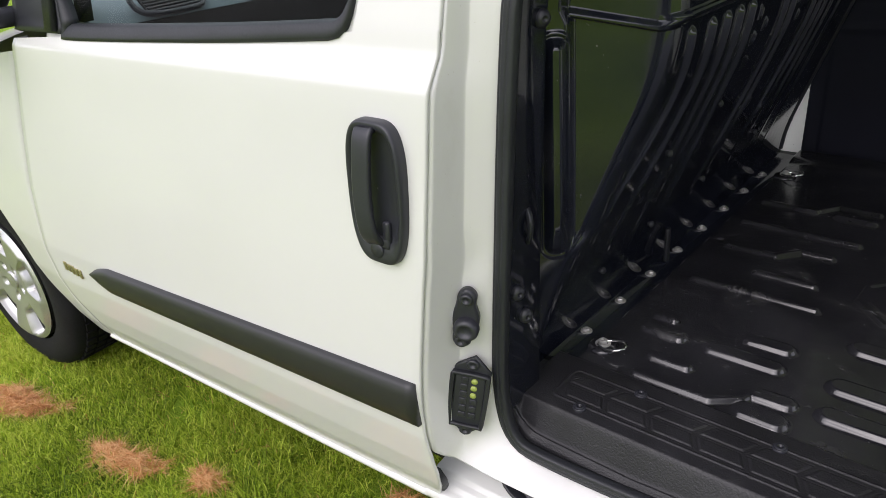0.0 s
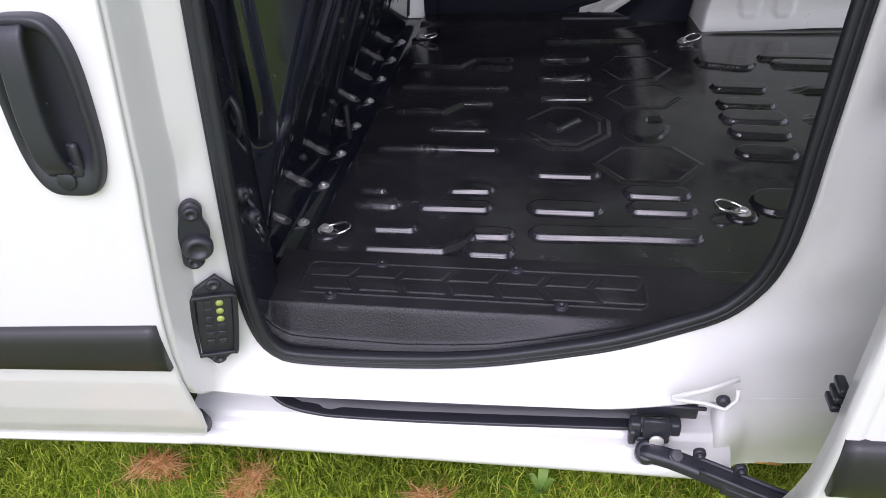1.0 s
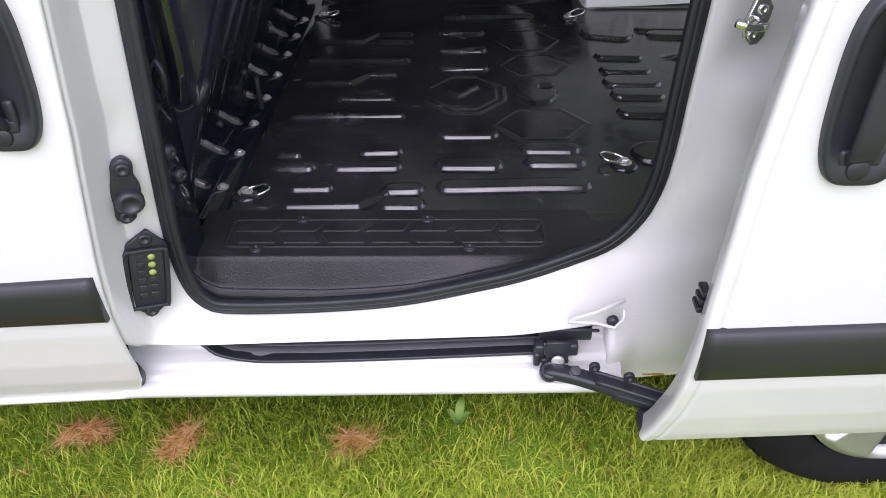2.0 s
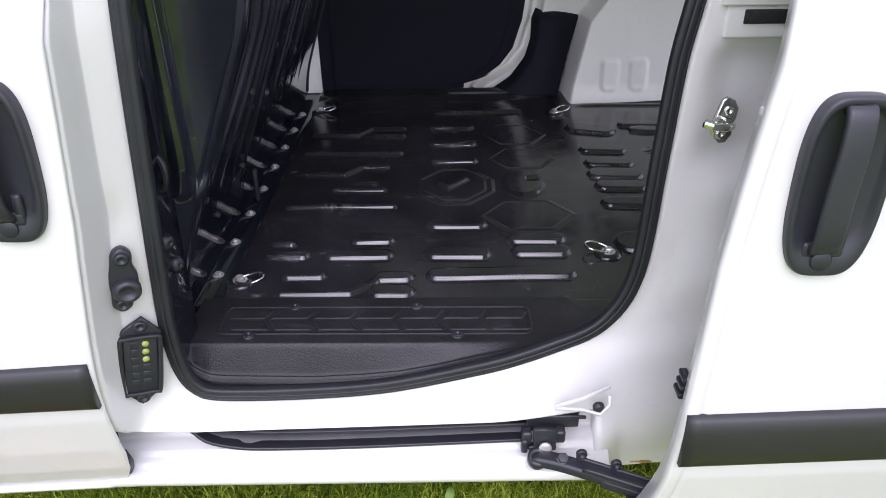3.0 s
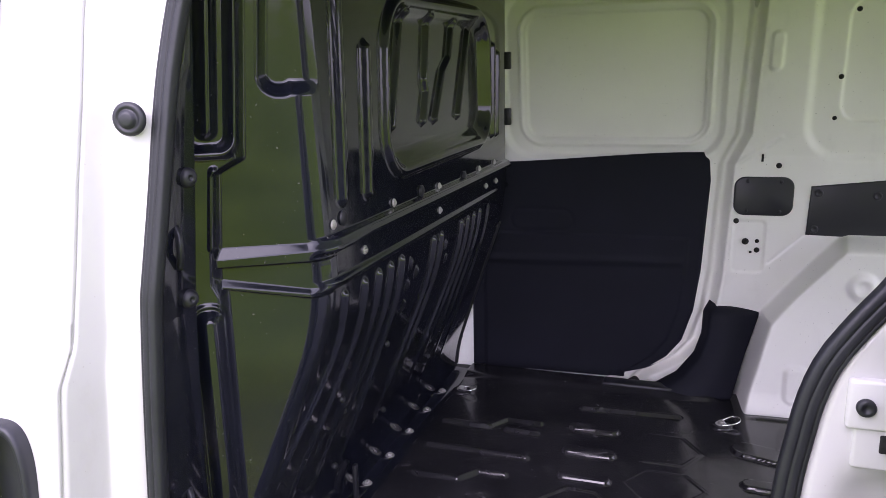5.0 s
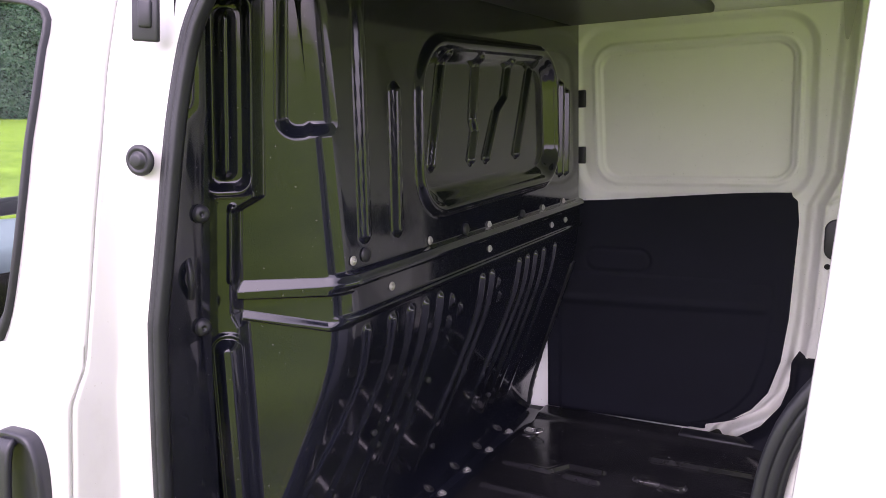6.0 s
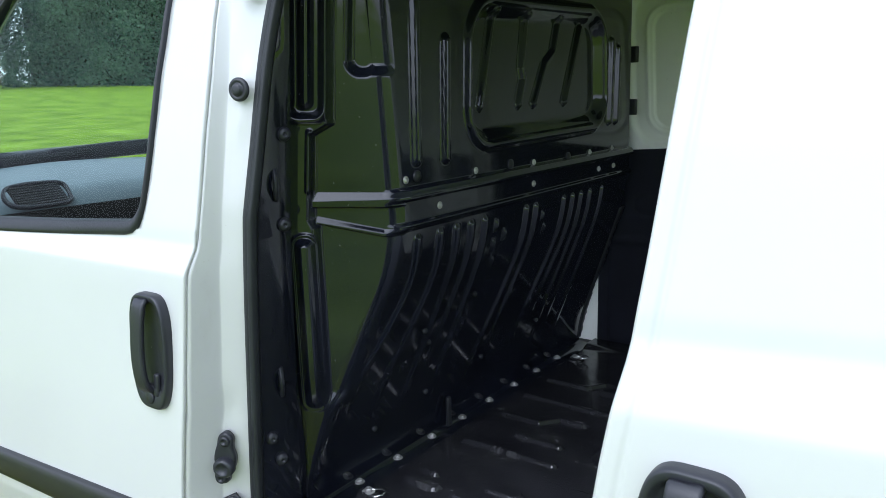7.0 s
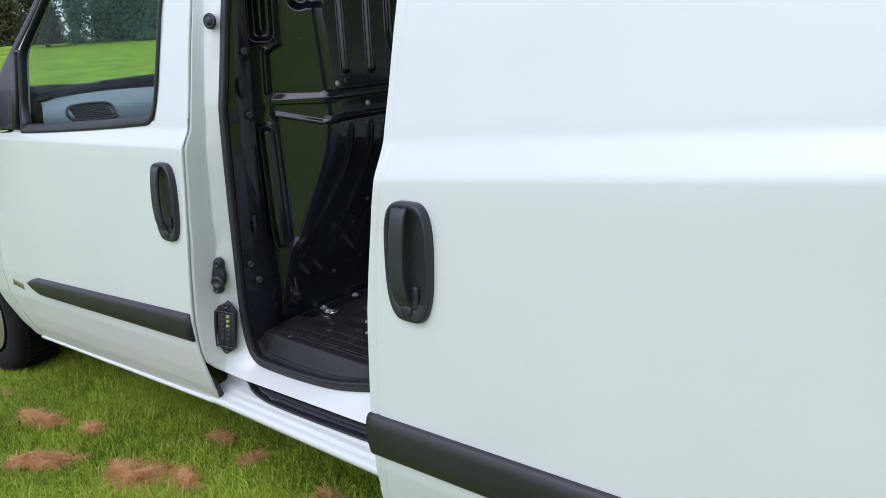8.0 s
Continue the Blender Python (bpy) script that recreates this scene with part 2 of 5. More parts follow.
    bmesh.ops.transform(bm, matrix=m, verts=bm.verts)
    return bm


def smooth_path(pts, n, closed=False):
    """n points at even steps along a Catmull-Rom curve."""
    P = np.array(pts, float)
    Q = np.vstack([P[-1:], P, P[:2]]) if closed else np.vstack([2 * P[0] - P[1], P, 2 * P[-1] - P[-2]])
    out = []
    for k in range(1, len(Q) - 2):
        a, b, c, d = Q[k - 1:k + 3]
        for t in np.linspace(0, 1, 24, endpoint=False):
            out.append(0.5 * (2 * b + (c - a) * t + (2 * a - 5 * b + 4 * c - d) * t * t + (3 * b - a - 3 * c + d) * t ** 3))
    out.append(P[0] if closed else P[-1])
    out = np.array(out)
    s = np.r_[0, np.cumsum(np.linalg.norm(np.diff(out, axis=0), axis=1))]
    u = np.linspace(0, s[-1], n, endpoint=not closed)
    return np.stack([np.interp(u, s, out[:, k]) for k in range(out.shape[1])], 1)


def sweep(path, section, up=(0, -1, 0), closed=False, caps=True):
    """Carries a closed section (across, along up) along a path."""
    P = np.array(path, float)
    T = np.gradient(P, axis=0) if not closed else np.roll(P, -1, 0) - np.roll(P, 1, 0)
    T /= np.linalg.norm(T, axis=1)[:, None]
    U = np.array(up, float)[None] - T * (T @ np.array(up, float))[:, None]
    U /= np.linalg.norm(U, axis=1)[:, None]
    S = np.cross(T, U)
    sec = np.array(section, float)
    G = P[:, None] + S[:, None] * sec[None, :, :1] + U[:, None] * sec[None, :, 1:2]
    if closed:
        G = np.concatenate([G, G[:1]], 0)
    bm = bmesh.new()
    bm.from_mesh(grid(G, wrap=True))
    if closed:
        bmesh.ops.remove_doubles(bm, verts=bm.verts, dist=1e-6)
    elif caps:
        n = len(sec)
        bm.verts.ensure_lookup_table()
        bm.faces.new(bm.verts[:n])
        bm.faces.new(bm.verts[-n:])
    bmesh.ops.recalc_face_normals(bm, faces=bm.faces)
    return bm


def rounded_section(w, h, r, k=4):
    pts = []
    for cx, cy, a0 in ((w / 2 - r, h / 2 - r, 0), (-w / 2 + r, h / 2 - r, 90), (-w / 2 + r, -h / 2 + r, 180), (w / 2 - r, -h / 2 + r, 270)):
        for j in range(k + 1):
            a = radians(a0 + 90 * j / k)
            pts.append((cx + r * math.cos(a), cy + r * math.sin(a)))
    return pts


def prism(outline, depth, bevel=0.0, seg=2):
    """A plate in the xz plane: outline facing -y at y=0, its back at y=depth."""
    bm = bmesh.new()
    front = bm.faces.new([bm.verts.new((x, 0, z)) for x, z in outline])
    if front.normal.y > 0 or True:
        bm.normal_update()
        if front.normal.y > 0:
            front.normal_flip()
    res = bmesh.ops.extrude_face_region(bm, geom=[front], use_keep_orig=True)
    vs = [v for v in res["geom"] if isinstance(v, bmesh.types.BMVert)]
    bmesh.ops.translate(bm, vec=(0, depth, 0), verts=vs)
    bmesh.ops.recalc_face_normals(bm, faces=bm.faces)
    if bevel:
        edges = [e for e in bm.edges if all(abs(v.co.y) < 1e-7 for v in e.verts)]
        bmesh.ops.bevel(bm, geom=edges, offset=bevel, segments=seg, affect="EDGES", profile=0.5)
    return bm


def table(z, zs, vs):
    return np.interp(z, zs, vs)


def sstep(a, b, x):
    t = np.clip((x - a) / (b - a), 0, 1)
    return t * t * (3 - 2 * t)


def bead(d, w, soft=0.006):
    """1 within w of a line, falling off softly."""
    return 1 - sstep(w - soft, w + soft, d)


def seg_dist(X, Y, x0, y0, x1, y1):
    dx, dy = x1 - x0, y1 - y0
    t = np.clip(((X - x0) * dx + (Y - y0) * dy) / (dx * dx + dy * dy + 1e-9), 0, 1)
    return np.hypot(X - x0 - t * dx, Y - y0 - t * dy)


def rrect_dist(X, Y, x0, x1, y0, y1, r):
    """Signed distance to a rounded rectangle, negative within."""
    qx, qy = np.abs(X - (x0 + x1) / 2) - (x1 - x0) / 2 + r, np.abs(Y - (y0 + y1) / 2) - (y1 - y0) / 2 + r
    return np.hypot(np.maximum(qx, 0), np.maximum(qy, 0)) + np.minimum(np.maximum(qx, qy), 0) - r


# ---------------------------------------------------------------- ground
GROUND = 0.07


def ground_z(X, Y):
    s = -0.9 * X + 0.44 * Y
    return GROUND + 0.057 * np.clip(s - 6, 0, 46) + 0.006 * np.sin(3.1 * X + 1.7 * Y) * np.exp(-np.hypot(X, Y) / 6)


def build_ground():
    a = np.r_[np.linspace(-8, 8, 81), 10, 14, 20, 30, 45, 60, 90, 150, 260, 500]
    a = np.unique(np.r_[-a[81:], a])
    X, Y = np.meshgrid(a, a)
    me = grid(np.stack([X, Y, ground_z(X, Y)], -1))
    tagged(part("ground", me, M["lawn"]), "mown green lawn with worn yellowish patches", "lawn", kind="structure")


build_ground()

# ---------------------------------------------------------------- the van's outer form
van = thing("van", (0.4, 0.75, GROUND), "white panel van on a lawn, side door slid open", "van")
PZ = [0.28, 0.335, 0.36, 0.41, 0.47, 0.55, 0.65, 0.75, 0.85, 0.95, 1.05, 1.12, 1.155, 1.20, 1.23, 1.30, 1.40, 1.50, 1.60, 1.70, 1.80]
PY = [-0.050, -0.066, -0.079, -0.100, -0.118, -0.135, -0.141, -0.138, -0.134, -0.128, -0.121, -0.117, -0.114, -0.090, -0.086, -0.074, -0.058, -0.038, -0.013, 0.020, 0.075]
FZ = np.linspace(0.2, 1.9, 851)
FY = np.convolve(np.pad(np.interp(FZ, PZ, PY), 4, mode="edge"), np.hanning(11)[1:-1] / np.hanning(11).sum(), "valid")


def side(x, z, off=0.0):
    """The outer skin's y."""
    return np.interp(z, FZ, FY) + np.where(x < 0, 0.075 * np.maximum(x, -1.2), 0.05 * x) + off


def skin(xl, xr, zb, zt, nu, nv, off=0.0, right=(), left=(), bottom=(), rot=0.0):
    """A body panel between two upright edges, with its folded-in rims as (dx, dy) steps."""
    u, v = np.linspace(0, 1, nu), np.linspace(0, 1, nv)
    V, U = np.meshgrid(v, u, indexing="ij")
    X = np.zeros_like(U)
    Z = zb(0) + (1.2 - zb(0)) * V
    for _ in range(3):
        X = xl(Z) + (xr(Z) - xl(Z)) * U
        Z = zb(X) + (zt(X) - zb(X)) * V
    P = np.stack([X, side(X, Z, off), Z], -1)
    first, last = P[:, :1].copy(), P[:, -1:].copy()
    for dx, dy in right:
        P = np.concatenate([P, last + np.array([dx, dy, 0])], 1)
    for dx, dy in left:
        P = np.concatenate([first + np.array([dx, dy, 0]), P], 1)
    low = P[:1].copy()
    for dz, dy in bottom:
        P = np.concatenate([low + np.array([0, dy, dz]), P], 0)
    return grid(P)


def door_rear(z):
    return table(z, [0.35, 0.40, 0.45, 0.60, 0.70, 0.80, 0.90, 1.0, 1.1, 1.2, 1.3, 1.4, 1.5, 1.75], [-0.035, -0.012, -0.002, 0.003, 0.012, 0.024, 0.036, 0.044, 0.052, 0.059, 0.064, 0.068, 0.071, 0.06])


def door_front(z):
    return table(z, [0.35, 0.39, 0.5, 0.63, 0.81, 1.13, 1.25], [-1.11, -1.145, -1.195, -1.215, -1.185, -1.09, -1.055])


RIM = [(0.0016, 0.001), (0.0026, 0.003), (0.0026, 0.006), (0.001, 0.009), (-0.010, 0.011), (-0.05, 0.013)]
LRIM = [(-0.001, 0.004), (-0.001, 0.03)]
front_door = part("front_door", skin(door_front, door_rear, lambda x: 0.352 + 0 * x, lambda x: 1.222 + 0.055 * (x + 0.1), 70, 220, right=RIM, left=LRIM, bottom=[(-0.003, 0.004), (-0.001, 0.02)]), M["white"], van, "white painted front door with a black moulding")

WINDOW = [(-0.092, 1.245), (-0.078, 1.31), (-0.066, 1.40), (-0.060, 1.5), (-0.056, 1.62), (-0.085, 1.70), (-0.33, 1.735), (-0.56, 1.742), (-0.612, 1.727), (-0.660, 1.682), (-0.764, 1.562), (-0.838, 1.486), (-0.874, 1.448), (-0.885, 1.41), (-0.887, 1.30), (-0.890, 1.215), (-0.876, 1.184), (-0.84, 1.176), (-0.45, 1.191), (-0.17, 1.207), (-0.115, 1.215)]


def inset(P, d):
    T = np.roll(P, -1, 0) - np.roll(P, 1, 0)
    T /= np.linalg.norm(T, axis=1)[:, None]
    N = np.stack([-T[:, 1], T[:, 0]], 1)
    if np.sum(P[:, 0] * np.roll(P[:, 1], -1) - P[:, 1] * np.roll(P[:, 0], -1)) < 0:
        N = -N
    return P + N * d


def ring(loops):
    """A closed band through loops of (points, y offset)."""
    G = np.stack([np.stack([L[:, 0], side(L[:, 0], L[:, 1], o), L[:, 1]], -1) for L, o in loops])
    return grid(G, wrap=True)


W = smooth_path(WINDOW, 120, closed=True)
slim = 1 - 0.58 * sstep(0.52, 0.66, -W[:, 0]) * sstep(1.20, 1.26, W[:, 1])  # narrow beside the windscreen pillar


def flare(d):
    return W + (inset(W, -d) - W) * slim[:, None]


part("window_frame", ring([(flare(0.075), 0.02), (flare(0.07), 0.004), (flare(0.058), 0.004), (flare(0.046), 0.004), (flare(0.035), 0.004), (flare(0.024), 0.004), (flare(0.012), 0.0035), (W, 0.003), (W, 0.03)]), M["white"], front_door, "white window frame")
thick = 1 - 0.72 * sstep(1.21, 1.27, W[:, 1])  # the moulding is broad along the sill only


def rim_in(d):
    return W + (inset(W, d) - W) * thick[:, None]


part("window_moulding", ring([(inset(W, -0.002), 0.012), (inset(W, -0.001), -0.003), (rim_in(0.006), -0.006), (rim_in(0.022), -0.005), (rim_in(0.027), 0.004), (rim_in(0.027), 0.02)]), M["rubber"], front_door, "black rubber window moulding")


def build_glass(L, off, name, parent, label):
    c = L.mean(0)
    loops = [(c + (L - c) * k, off) for k in (0.001, 0.25, 0.5, 0.75, 1.0)]
    ob = part(name, ring(loops), M["glass"], parent, label)
    ob.visible_shadow = False
    return ob


build_glass(rim_in(0.02), 0.010, "window_pane", front_door, "clear side window glass")


def upright(xl, xr, z0, z1, n=30, off=0.0, name="door_post", label=""):
    Z = np.linspace(z0, z1, n)
    U = np.linspace(0, 1, 8)
    X = xl(Z)[:, None] + (xr(Z) - xl(Z))[:, None] * U
    ZZ = np.repeat(Z[:, None], 8, 1)
    P = np.stack([X, side(X, ZZ, off), ZZ], -1)
    for dx, dy in RIM:
        P = np.concatenate([P, P[:, 7:8] + np.array([dx, dy, 0])], 1)
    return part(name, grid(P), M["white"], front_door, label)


upright(lambda z: table(z, [1.2, 1.25, 1.32, 1.5, 1.62, 1.75], [-0.10, -0.083, -0.066, -0.045, -0.03, -0.03]), door_rear, 1.19, 1.74, 110, off=0.0015, label="white upper door post")
# black A pillar, sail panel with its post, and wing mirror
ap = smooth_path([(x, float(side(x, z, 0.016)), z) for x, z in ((-0.59, 1.79), (-0.702, 1.676), (-0.814, 1.552), (-0.885, 1.486), (-1.000, 1.395), (-1.14, 1.275), (-1.25, 1.18))], 40)
part("a_pillar", sweep(ap, rounded_section(0.030, 0.036, 0.009)), M["plastic"], van, "black windscreen pillar")
sz = np.linspace(1.186, 1.450, 24)
sl = np.maximum(np.interp(sz, [1.18, 1.275, 1.395, 1.486], [-1.25, -1.14, -1.005, -0.897]), -1.075)
SX = sl[:, None] + (-0.886 - sl)[:, None] * np.linspace(0, 1, 12)
SZ = np.repeat(sz[:, None], 12, 1)
part("sail_panel", thicken(grid(np.stack([SX, side(SX, SZ, -0.005), SZ], -1)), 0.014), M["plastic"], front_door, "black mirror corner panel")
part("mirror_post", sweep([(-0.913, float(side(-0.913, 1.19, -0.009)), 1.19), (-0.911, float(side(-0.911, 1.30, -0.009)), 1.30), (-0.907, float(side(-0.907, 1.44, -0.009)), 1.445)], rounded_section(0.038, 0.014, 0.005)), M["rubber"], front_door, "black upright seal before the glass")
trim = prism([(-1.06, 1.19), (-0.945, 1.19), (-0.928, 1.25), (-0.925, 1.302), (-0.95, 1.318), (-1.05, 1.318)], 0.03, 0.008)
bmesh.ops.translate(trim, vec=(0, -0.095, 0), verts=trim.verts)
part("mirror_trim", merge(trim, sweep([(-0.935, -0.075, 1.268), (-0.885, -0.070, 1.278)], rounded_section(0.010, 0.010, 0.004)), sweep([(-0.89, -0.071, 1.277), (-0.845, -0.064, 1.284)], rounded_section(0.016, 0.020, 0.007))), M["dark"], front_door, "black inner mirror trim with an adjusting lever")
wing = part("wing_mirror", merge(box((0.10, 0.19, 0.15), (-1.14, -0.30, 1.265), 0.03, seg=4), box((0.05, 0.12, 0.04), (-1.10, -0.20, 1.21), 0.012)), M["plastic"], van, "black wing mirror")
part("mirror_glass", box((0.004, 0.16, 0.12), (-1.089, -0.30, 1.265), 0.001), M["chrome"], wing)

# fender with its wheel arch
HUB = (-1.69, GROUND + 0.315)
ARCH = 0.375


def arch_right(z):
    return HUB[0] + np.sqrt(np.maximum(ARCH ** 2 - (z - HUB[1]) ** 2, 0.0)) + table(z, [0.34, 0.40, 0.50], [0.13, 0.06, 0.0])


fl = skin(arch_right, lambda z: door_front(z) - 0.004, lambda x: 0.352 + 0 * x, lambda x: HUB[1] + ARCH - 0.004 + 0 * x, 24, 60, left=[(-0.004, 0.003), (-0.006, 0.03)], right=[(0.001, 0.004), (0.001, 0.03)])
fu = skin(lambda z: -2.5 + 0 * z, lambda z: door_front(z) - 0.004, lambda x: HUB[1] + ARCH - 0.004 + 0 * x, lambda x: 1.14 + 0.12 * (x + 1.1), 60, 24, right=[(0.001, 0.004), (0.001, 0.03)])
ff = skin(lambda z: -2.5 + 0 * z, lambda z: 2 * HUB[0] - arch_right(z), lambda x: 0.352 + 0 * x, lambda x: HUB[1] + ARCH - 0.004 + 0 * x, 24, 40)
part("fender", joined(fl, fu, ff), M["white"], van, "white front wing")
# dark strip just below the skin paints the shut line's shade
gz = np.linspace(0.36, 1.13, 60)
gx = door_front(gz)
part("gap_shade", grid(np.stack([np.stack([gx - 0.0046, side(gx, gz, 0.0028), gz], -1), np.stack([gx + 0.0006, side(gx, gz, 0.0028), gz], -1)], 1)), M["dark"], van, "dark strip painted as shade in the shut line before the front door")
part("badge", merge(*[box((0.0125, 0.004, 0.024 - 0.004 * (k % 2)), (-1.132 + 0.0165 * k, side(-1.13 + 0.0165 * k, 0.6, -0.002), 0.605 - 0.002 * k), 0.001) for k in range(5)]), M["badge"], front_door, "small bronze badge")


# body mouldings
def moulding(x0, x1, z0a, z1a, z0b, z1b, off, parent, tip):
    """A trim strip; its near end is cut straight, tip rounds the far end."""
    n = 60
    x = np.linspace(x0, x1, n)
    f = (x - x0) / (x1 - x0)
    lo, hi = z0a + (z0b - z0a) * f, z1a + (z1b - z1a) * f
    if tip:
        e = np.clip((x - x0) / 0.07, 0, 1) ** 0.5
        mid = lo + (hi - lo) * 0.62
        lo, hi = mid + (lo - mid) * np.maximum(e, 0.05), mid + (hi - mid) * np.maximum(e, 0.05)
    rows = []
    for w, d in ((0, 0.004), (0, -0.008), (0.07, -0.013), (0.35, -0.0165), (0.75, -0.016), (0.93, -0.012), (1, -0.007), (1, 0.004)):
        z = lo + (hi - lo) * w
        rows.append(np.stack([x, side(x, z, off + d), z], -1))
    bm = bmesh.new()
    bm.from_mesh(grid(np.array(rows)))
    bm.verts.ensure_lookup_table()
    for k in (0, n - 1):
        bm.faces.new([bm.verts[r * n + k] for r in range(8)])
    bmesh.ops.recalc_face_normals(bm, faces=bm.faces)
    return part("side_moulding", bm, M["trim"], parent, "dark grey plastic rubbing strip")


moulding(-0.985, 0.004, 0.585, 0.650, 0.585, 0.672, 0.0, front_door, True)


# ---------------------------------------------------------------- handles
def build_handle(x, z, off, parent, w=0.0545, h=0.1125, lean=0.03):
    """Upright oval recess with a grip bar across it."""
    y = float(side(x, z, off))
    dydz = float((side(x, z + 0.1, off) - side(x, z - 0.1, off)) / 0.2)
    dydx = float(side(x + 0.05, z, off) - side(x - 0.05, z, off)) / 0.1
    m = Matrix(((1, 0, lean, x), (dydx, 1, dydz, y), (0, 0, 1, z), (0, 0, 0, 1)))
    n = 88
    a = np.linspace(0, 2 * np.pi, n, endpoint=False)

    def oval(kx, kz, dz=0.0, ex=4.0):
        z = h * kz * np.sign(np.sin(a)) * np.abs(np.sin(a)) ** (2 / ex) + dz
        taper = 1.0 - 0.17 * np.clip(-z / h, 0, 1) ** 2.2 - 0.09 * np.clip(z / h, 0, 1) ** 2.2
        return w * kx * np.sign(np.cos(a)) * np.abs(np.cos(a)) ** (2 / ex) * taper, z

    G = []
    for kx, kz, dz, d in ((1.0, 1.0, 0, 0.004), (1.0, 1.0, 0, -0.007), (0.985, 0.993, 0, -0.0115), (0.955, 0.98, 0, -0.0145), (0.925, 0.965, 0, -0.0152), (0.88, 0.90, 0.002, -0.0148), (0.83, 0.83, 0.006, -0.0130), (0.765, 0.765, 0.011, -0.0085), (0.69, 0.71, 0.014, -0.0055), (0.3, 0.3, 0.008, -0.0046), (0.01, 0.01, 0.008, -0.0046)):
        x_, z_ = oval(kx, kz, dz)
        G.append(np.stack([x_, np.full(n, d), z_], -1))
    hd = part("door_handle", grid(np.array(G), wrap=True), M["plastic"], parent, "black plastic pull handle in an oval recess", m=m)
    grip = sweep(smooth_path([(-0.005, -0.012, 0.099), (-0.005, -0.021, 0.095), (-0.006, -0.027, 0.06), (-0.009, -0.029, 0.0), (-0.008, -0.027, -0.045), (-0.006, -0.021, -0.068), (-0.005, -0.010, -0.078)], 30), rounded_section(0.034, 0.011, 0.0045))
    part("grip", grip, M["plastic"], hd, m=m)
    part("lock_boss", merge(box((0.050, 0.009, 0.020), (-0.003, -0.0100, -0.076), 0.0045, seg=3), box((0.014, 0.010, 0.036), (0.016, -0.0090, -0.058), 0.0045, seg=3)), M["plastic"], hd, m=m)
    part("key_cover", lathe([(0.013, 0.0), (0.013, 0.0015), (0.0115, 0.0028), (0, 0.0028)], 24, pose(-0.003, -0.0140, -0.090, 90, 0, 0)), M["plastic"], hd, m=m)
    return hd


build_handle(-0.037, 0.999, 0.0, front_door)

# ---------------------------------------------------------------- door opening, pillar and sill
SEAL = [(0.066, 0.64), (0.074, 0.55), (0.10, 0.503), (0.15, 0.486), (0.309, 0.484), (0.452, 0.494), (0.602, 0.525), (0.74, 0.560), (0.819, 0.588), (0.866, 0.640), (0.889, 0.706), (0.897, 0.78), (0.900, 0.87), (0.904, 0.97), (0.909, 1.073), (0.917, 1.134), (0.924, 1.176), (0.938, 1.218), (0.962, 1.257), (0.994, 1.298), (1.012, 1.335), (1.020, 1.389), (1.024, 1.52), (1.00, 1.70), (0.93, 1.755), (0.60, 1.765), (0.28, 1.745), (0.19, 1.68), (0.150, 1.55), (0.128, 1.36), (0.110, 1.20), (0.096, 1.05), (0.084, 0.90), (0.073, 0.76)]
LOOP = smooth_path(SEAL, 220, closed=True)


def seal_y(x, z):
    return -0.012 + 0.045 * np.clip(x - 0.1, 0, 1) + 0.029 * sstep(0.62, 0.88, x) + np.clip(z - 1.25, 0, 1) * (0.13 + 0.06 * sstep(0.6, 0.9, x))


def opening_surround():
    c = np.array([0.47, 1.08])
    rows, V = [], np.linspace(0, 1, 46)
    D = LOOP - c
    tz = np.where(D[:, 1] < 0, (0.458 - c[1]) / np.minimum(D[:, 1], -1e-6), (1.82 - c[1]) / np.maximum(D[:, 1], 1e-6))
    xl = np.zeros(len(D))
    for _ in range(6):
        tx = np.where(D[:, 0] < 0, (xl - c[0]) / np.minimum(D[:, 0], -1e-6), (1.40 - c[0]) / np.maximum(D[:, 0], 1e-6))
        O = c + D * np.minimum(tx, tz)[:, None]
        xl = door_rear(O[:, 1]) + 0.004
    left = sstep(0.25, 0.05, O[:, 0]) * sstep(0.455, 0.50, O[:, 1])
    low = sstep(0.62, 0.46, O[:, 1])
    right = sstep(0.75, 1.2, O[:, 0])
    yo = seal_y(O[:, 0], O[:, 1]) - 0.052 * low * (1 - 0.4 * right)
    yo = yo + (side(0 * O[:, 0], O[:, 1]) + 0.012 - yo) * left
    ys = seal_y(LOOP[:, 0], LOOP[:, 1])
    for v in V:
        L = LOOP + (O - LOOP) * v
        x, z = L[:, 0], L[:, 1]
        gl = 0.42 * v ** 0.9 + 0.58 * np.clip((v - 0.78) / 0.22, 0, 1) ** 1.3
        g = (gl * left + v ** 0.9 * (1 - left)) * (1 - right) + sstep(0, 0.5, v) * right
        y = ys + (yo - ys) * g
        # rear pillar: recess round the striker between two shoulders
        y = y + 0.022 * right * sstep(0.03, 0.16, v) * sstep(0.865, 0.945, z) * sstep(1.115, 1.075, z) - 0.012 * right * sstep(0.03, 0.2, v) * sstep(0.60, 0.72, z) * sstep(0.945, 0.865, z)
        # front pillar: dent over the guide, boss under the buffer
        y = y + left * (0.007 * np.exp(-((x - 0.056) / 0.015) ** 2) * sstep(0.835, 0.86, z) * sstep(0.935, 0.875, z))
        y = y - left * 0.006 * np.exp(-((x - 0.118 - 0.1 * (z - 1.474)) / 0.016) ** 2) * sstep(1.36, 1.445, z) * sstep(1.53, 1.50, z)
        rows.append(np.stack([x, y, z], -1))
    first = rows[0].copy()
    first[:, 1] += 0.02
    first += (O - LOOP)[:, [0, 0, 1]] * np.array([0.03, 0, 0.03])
    last = rows[-1].copy()
    fold = sstep(0.84, 0.80, O[:, 0])
    last += np.stack([-0.03 * left, (0.05 - 0.045 * left) * fold, 0.002 + 0 * left], -1)
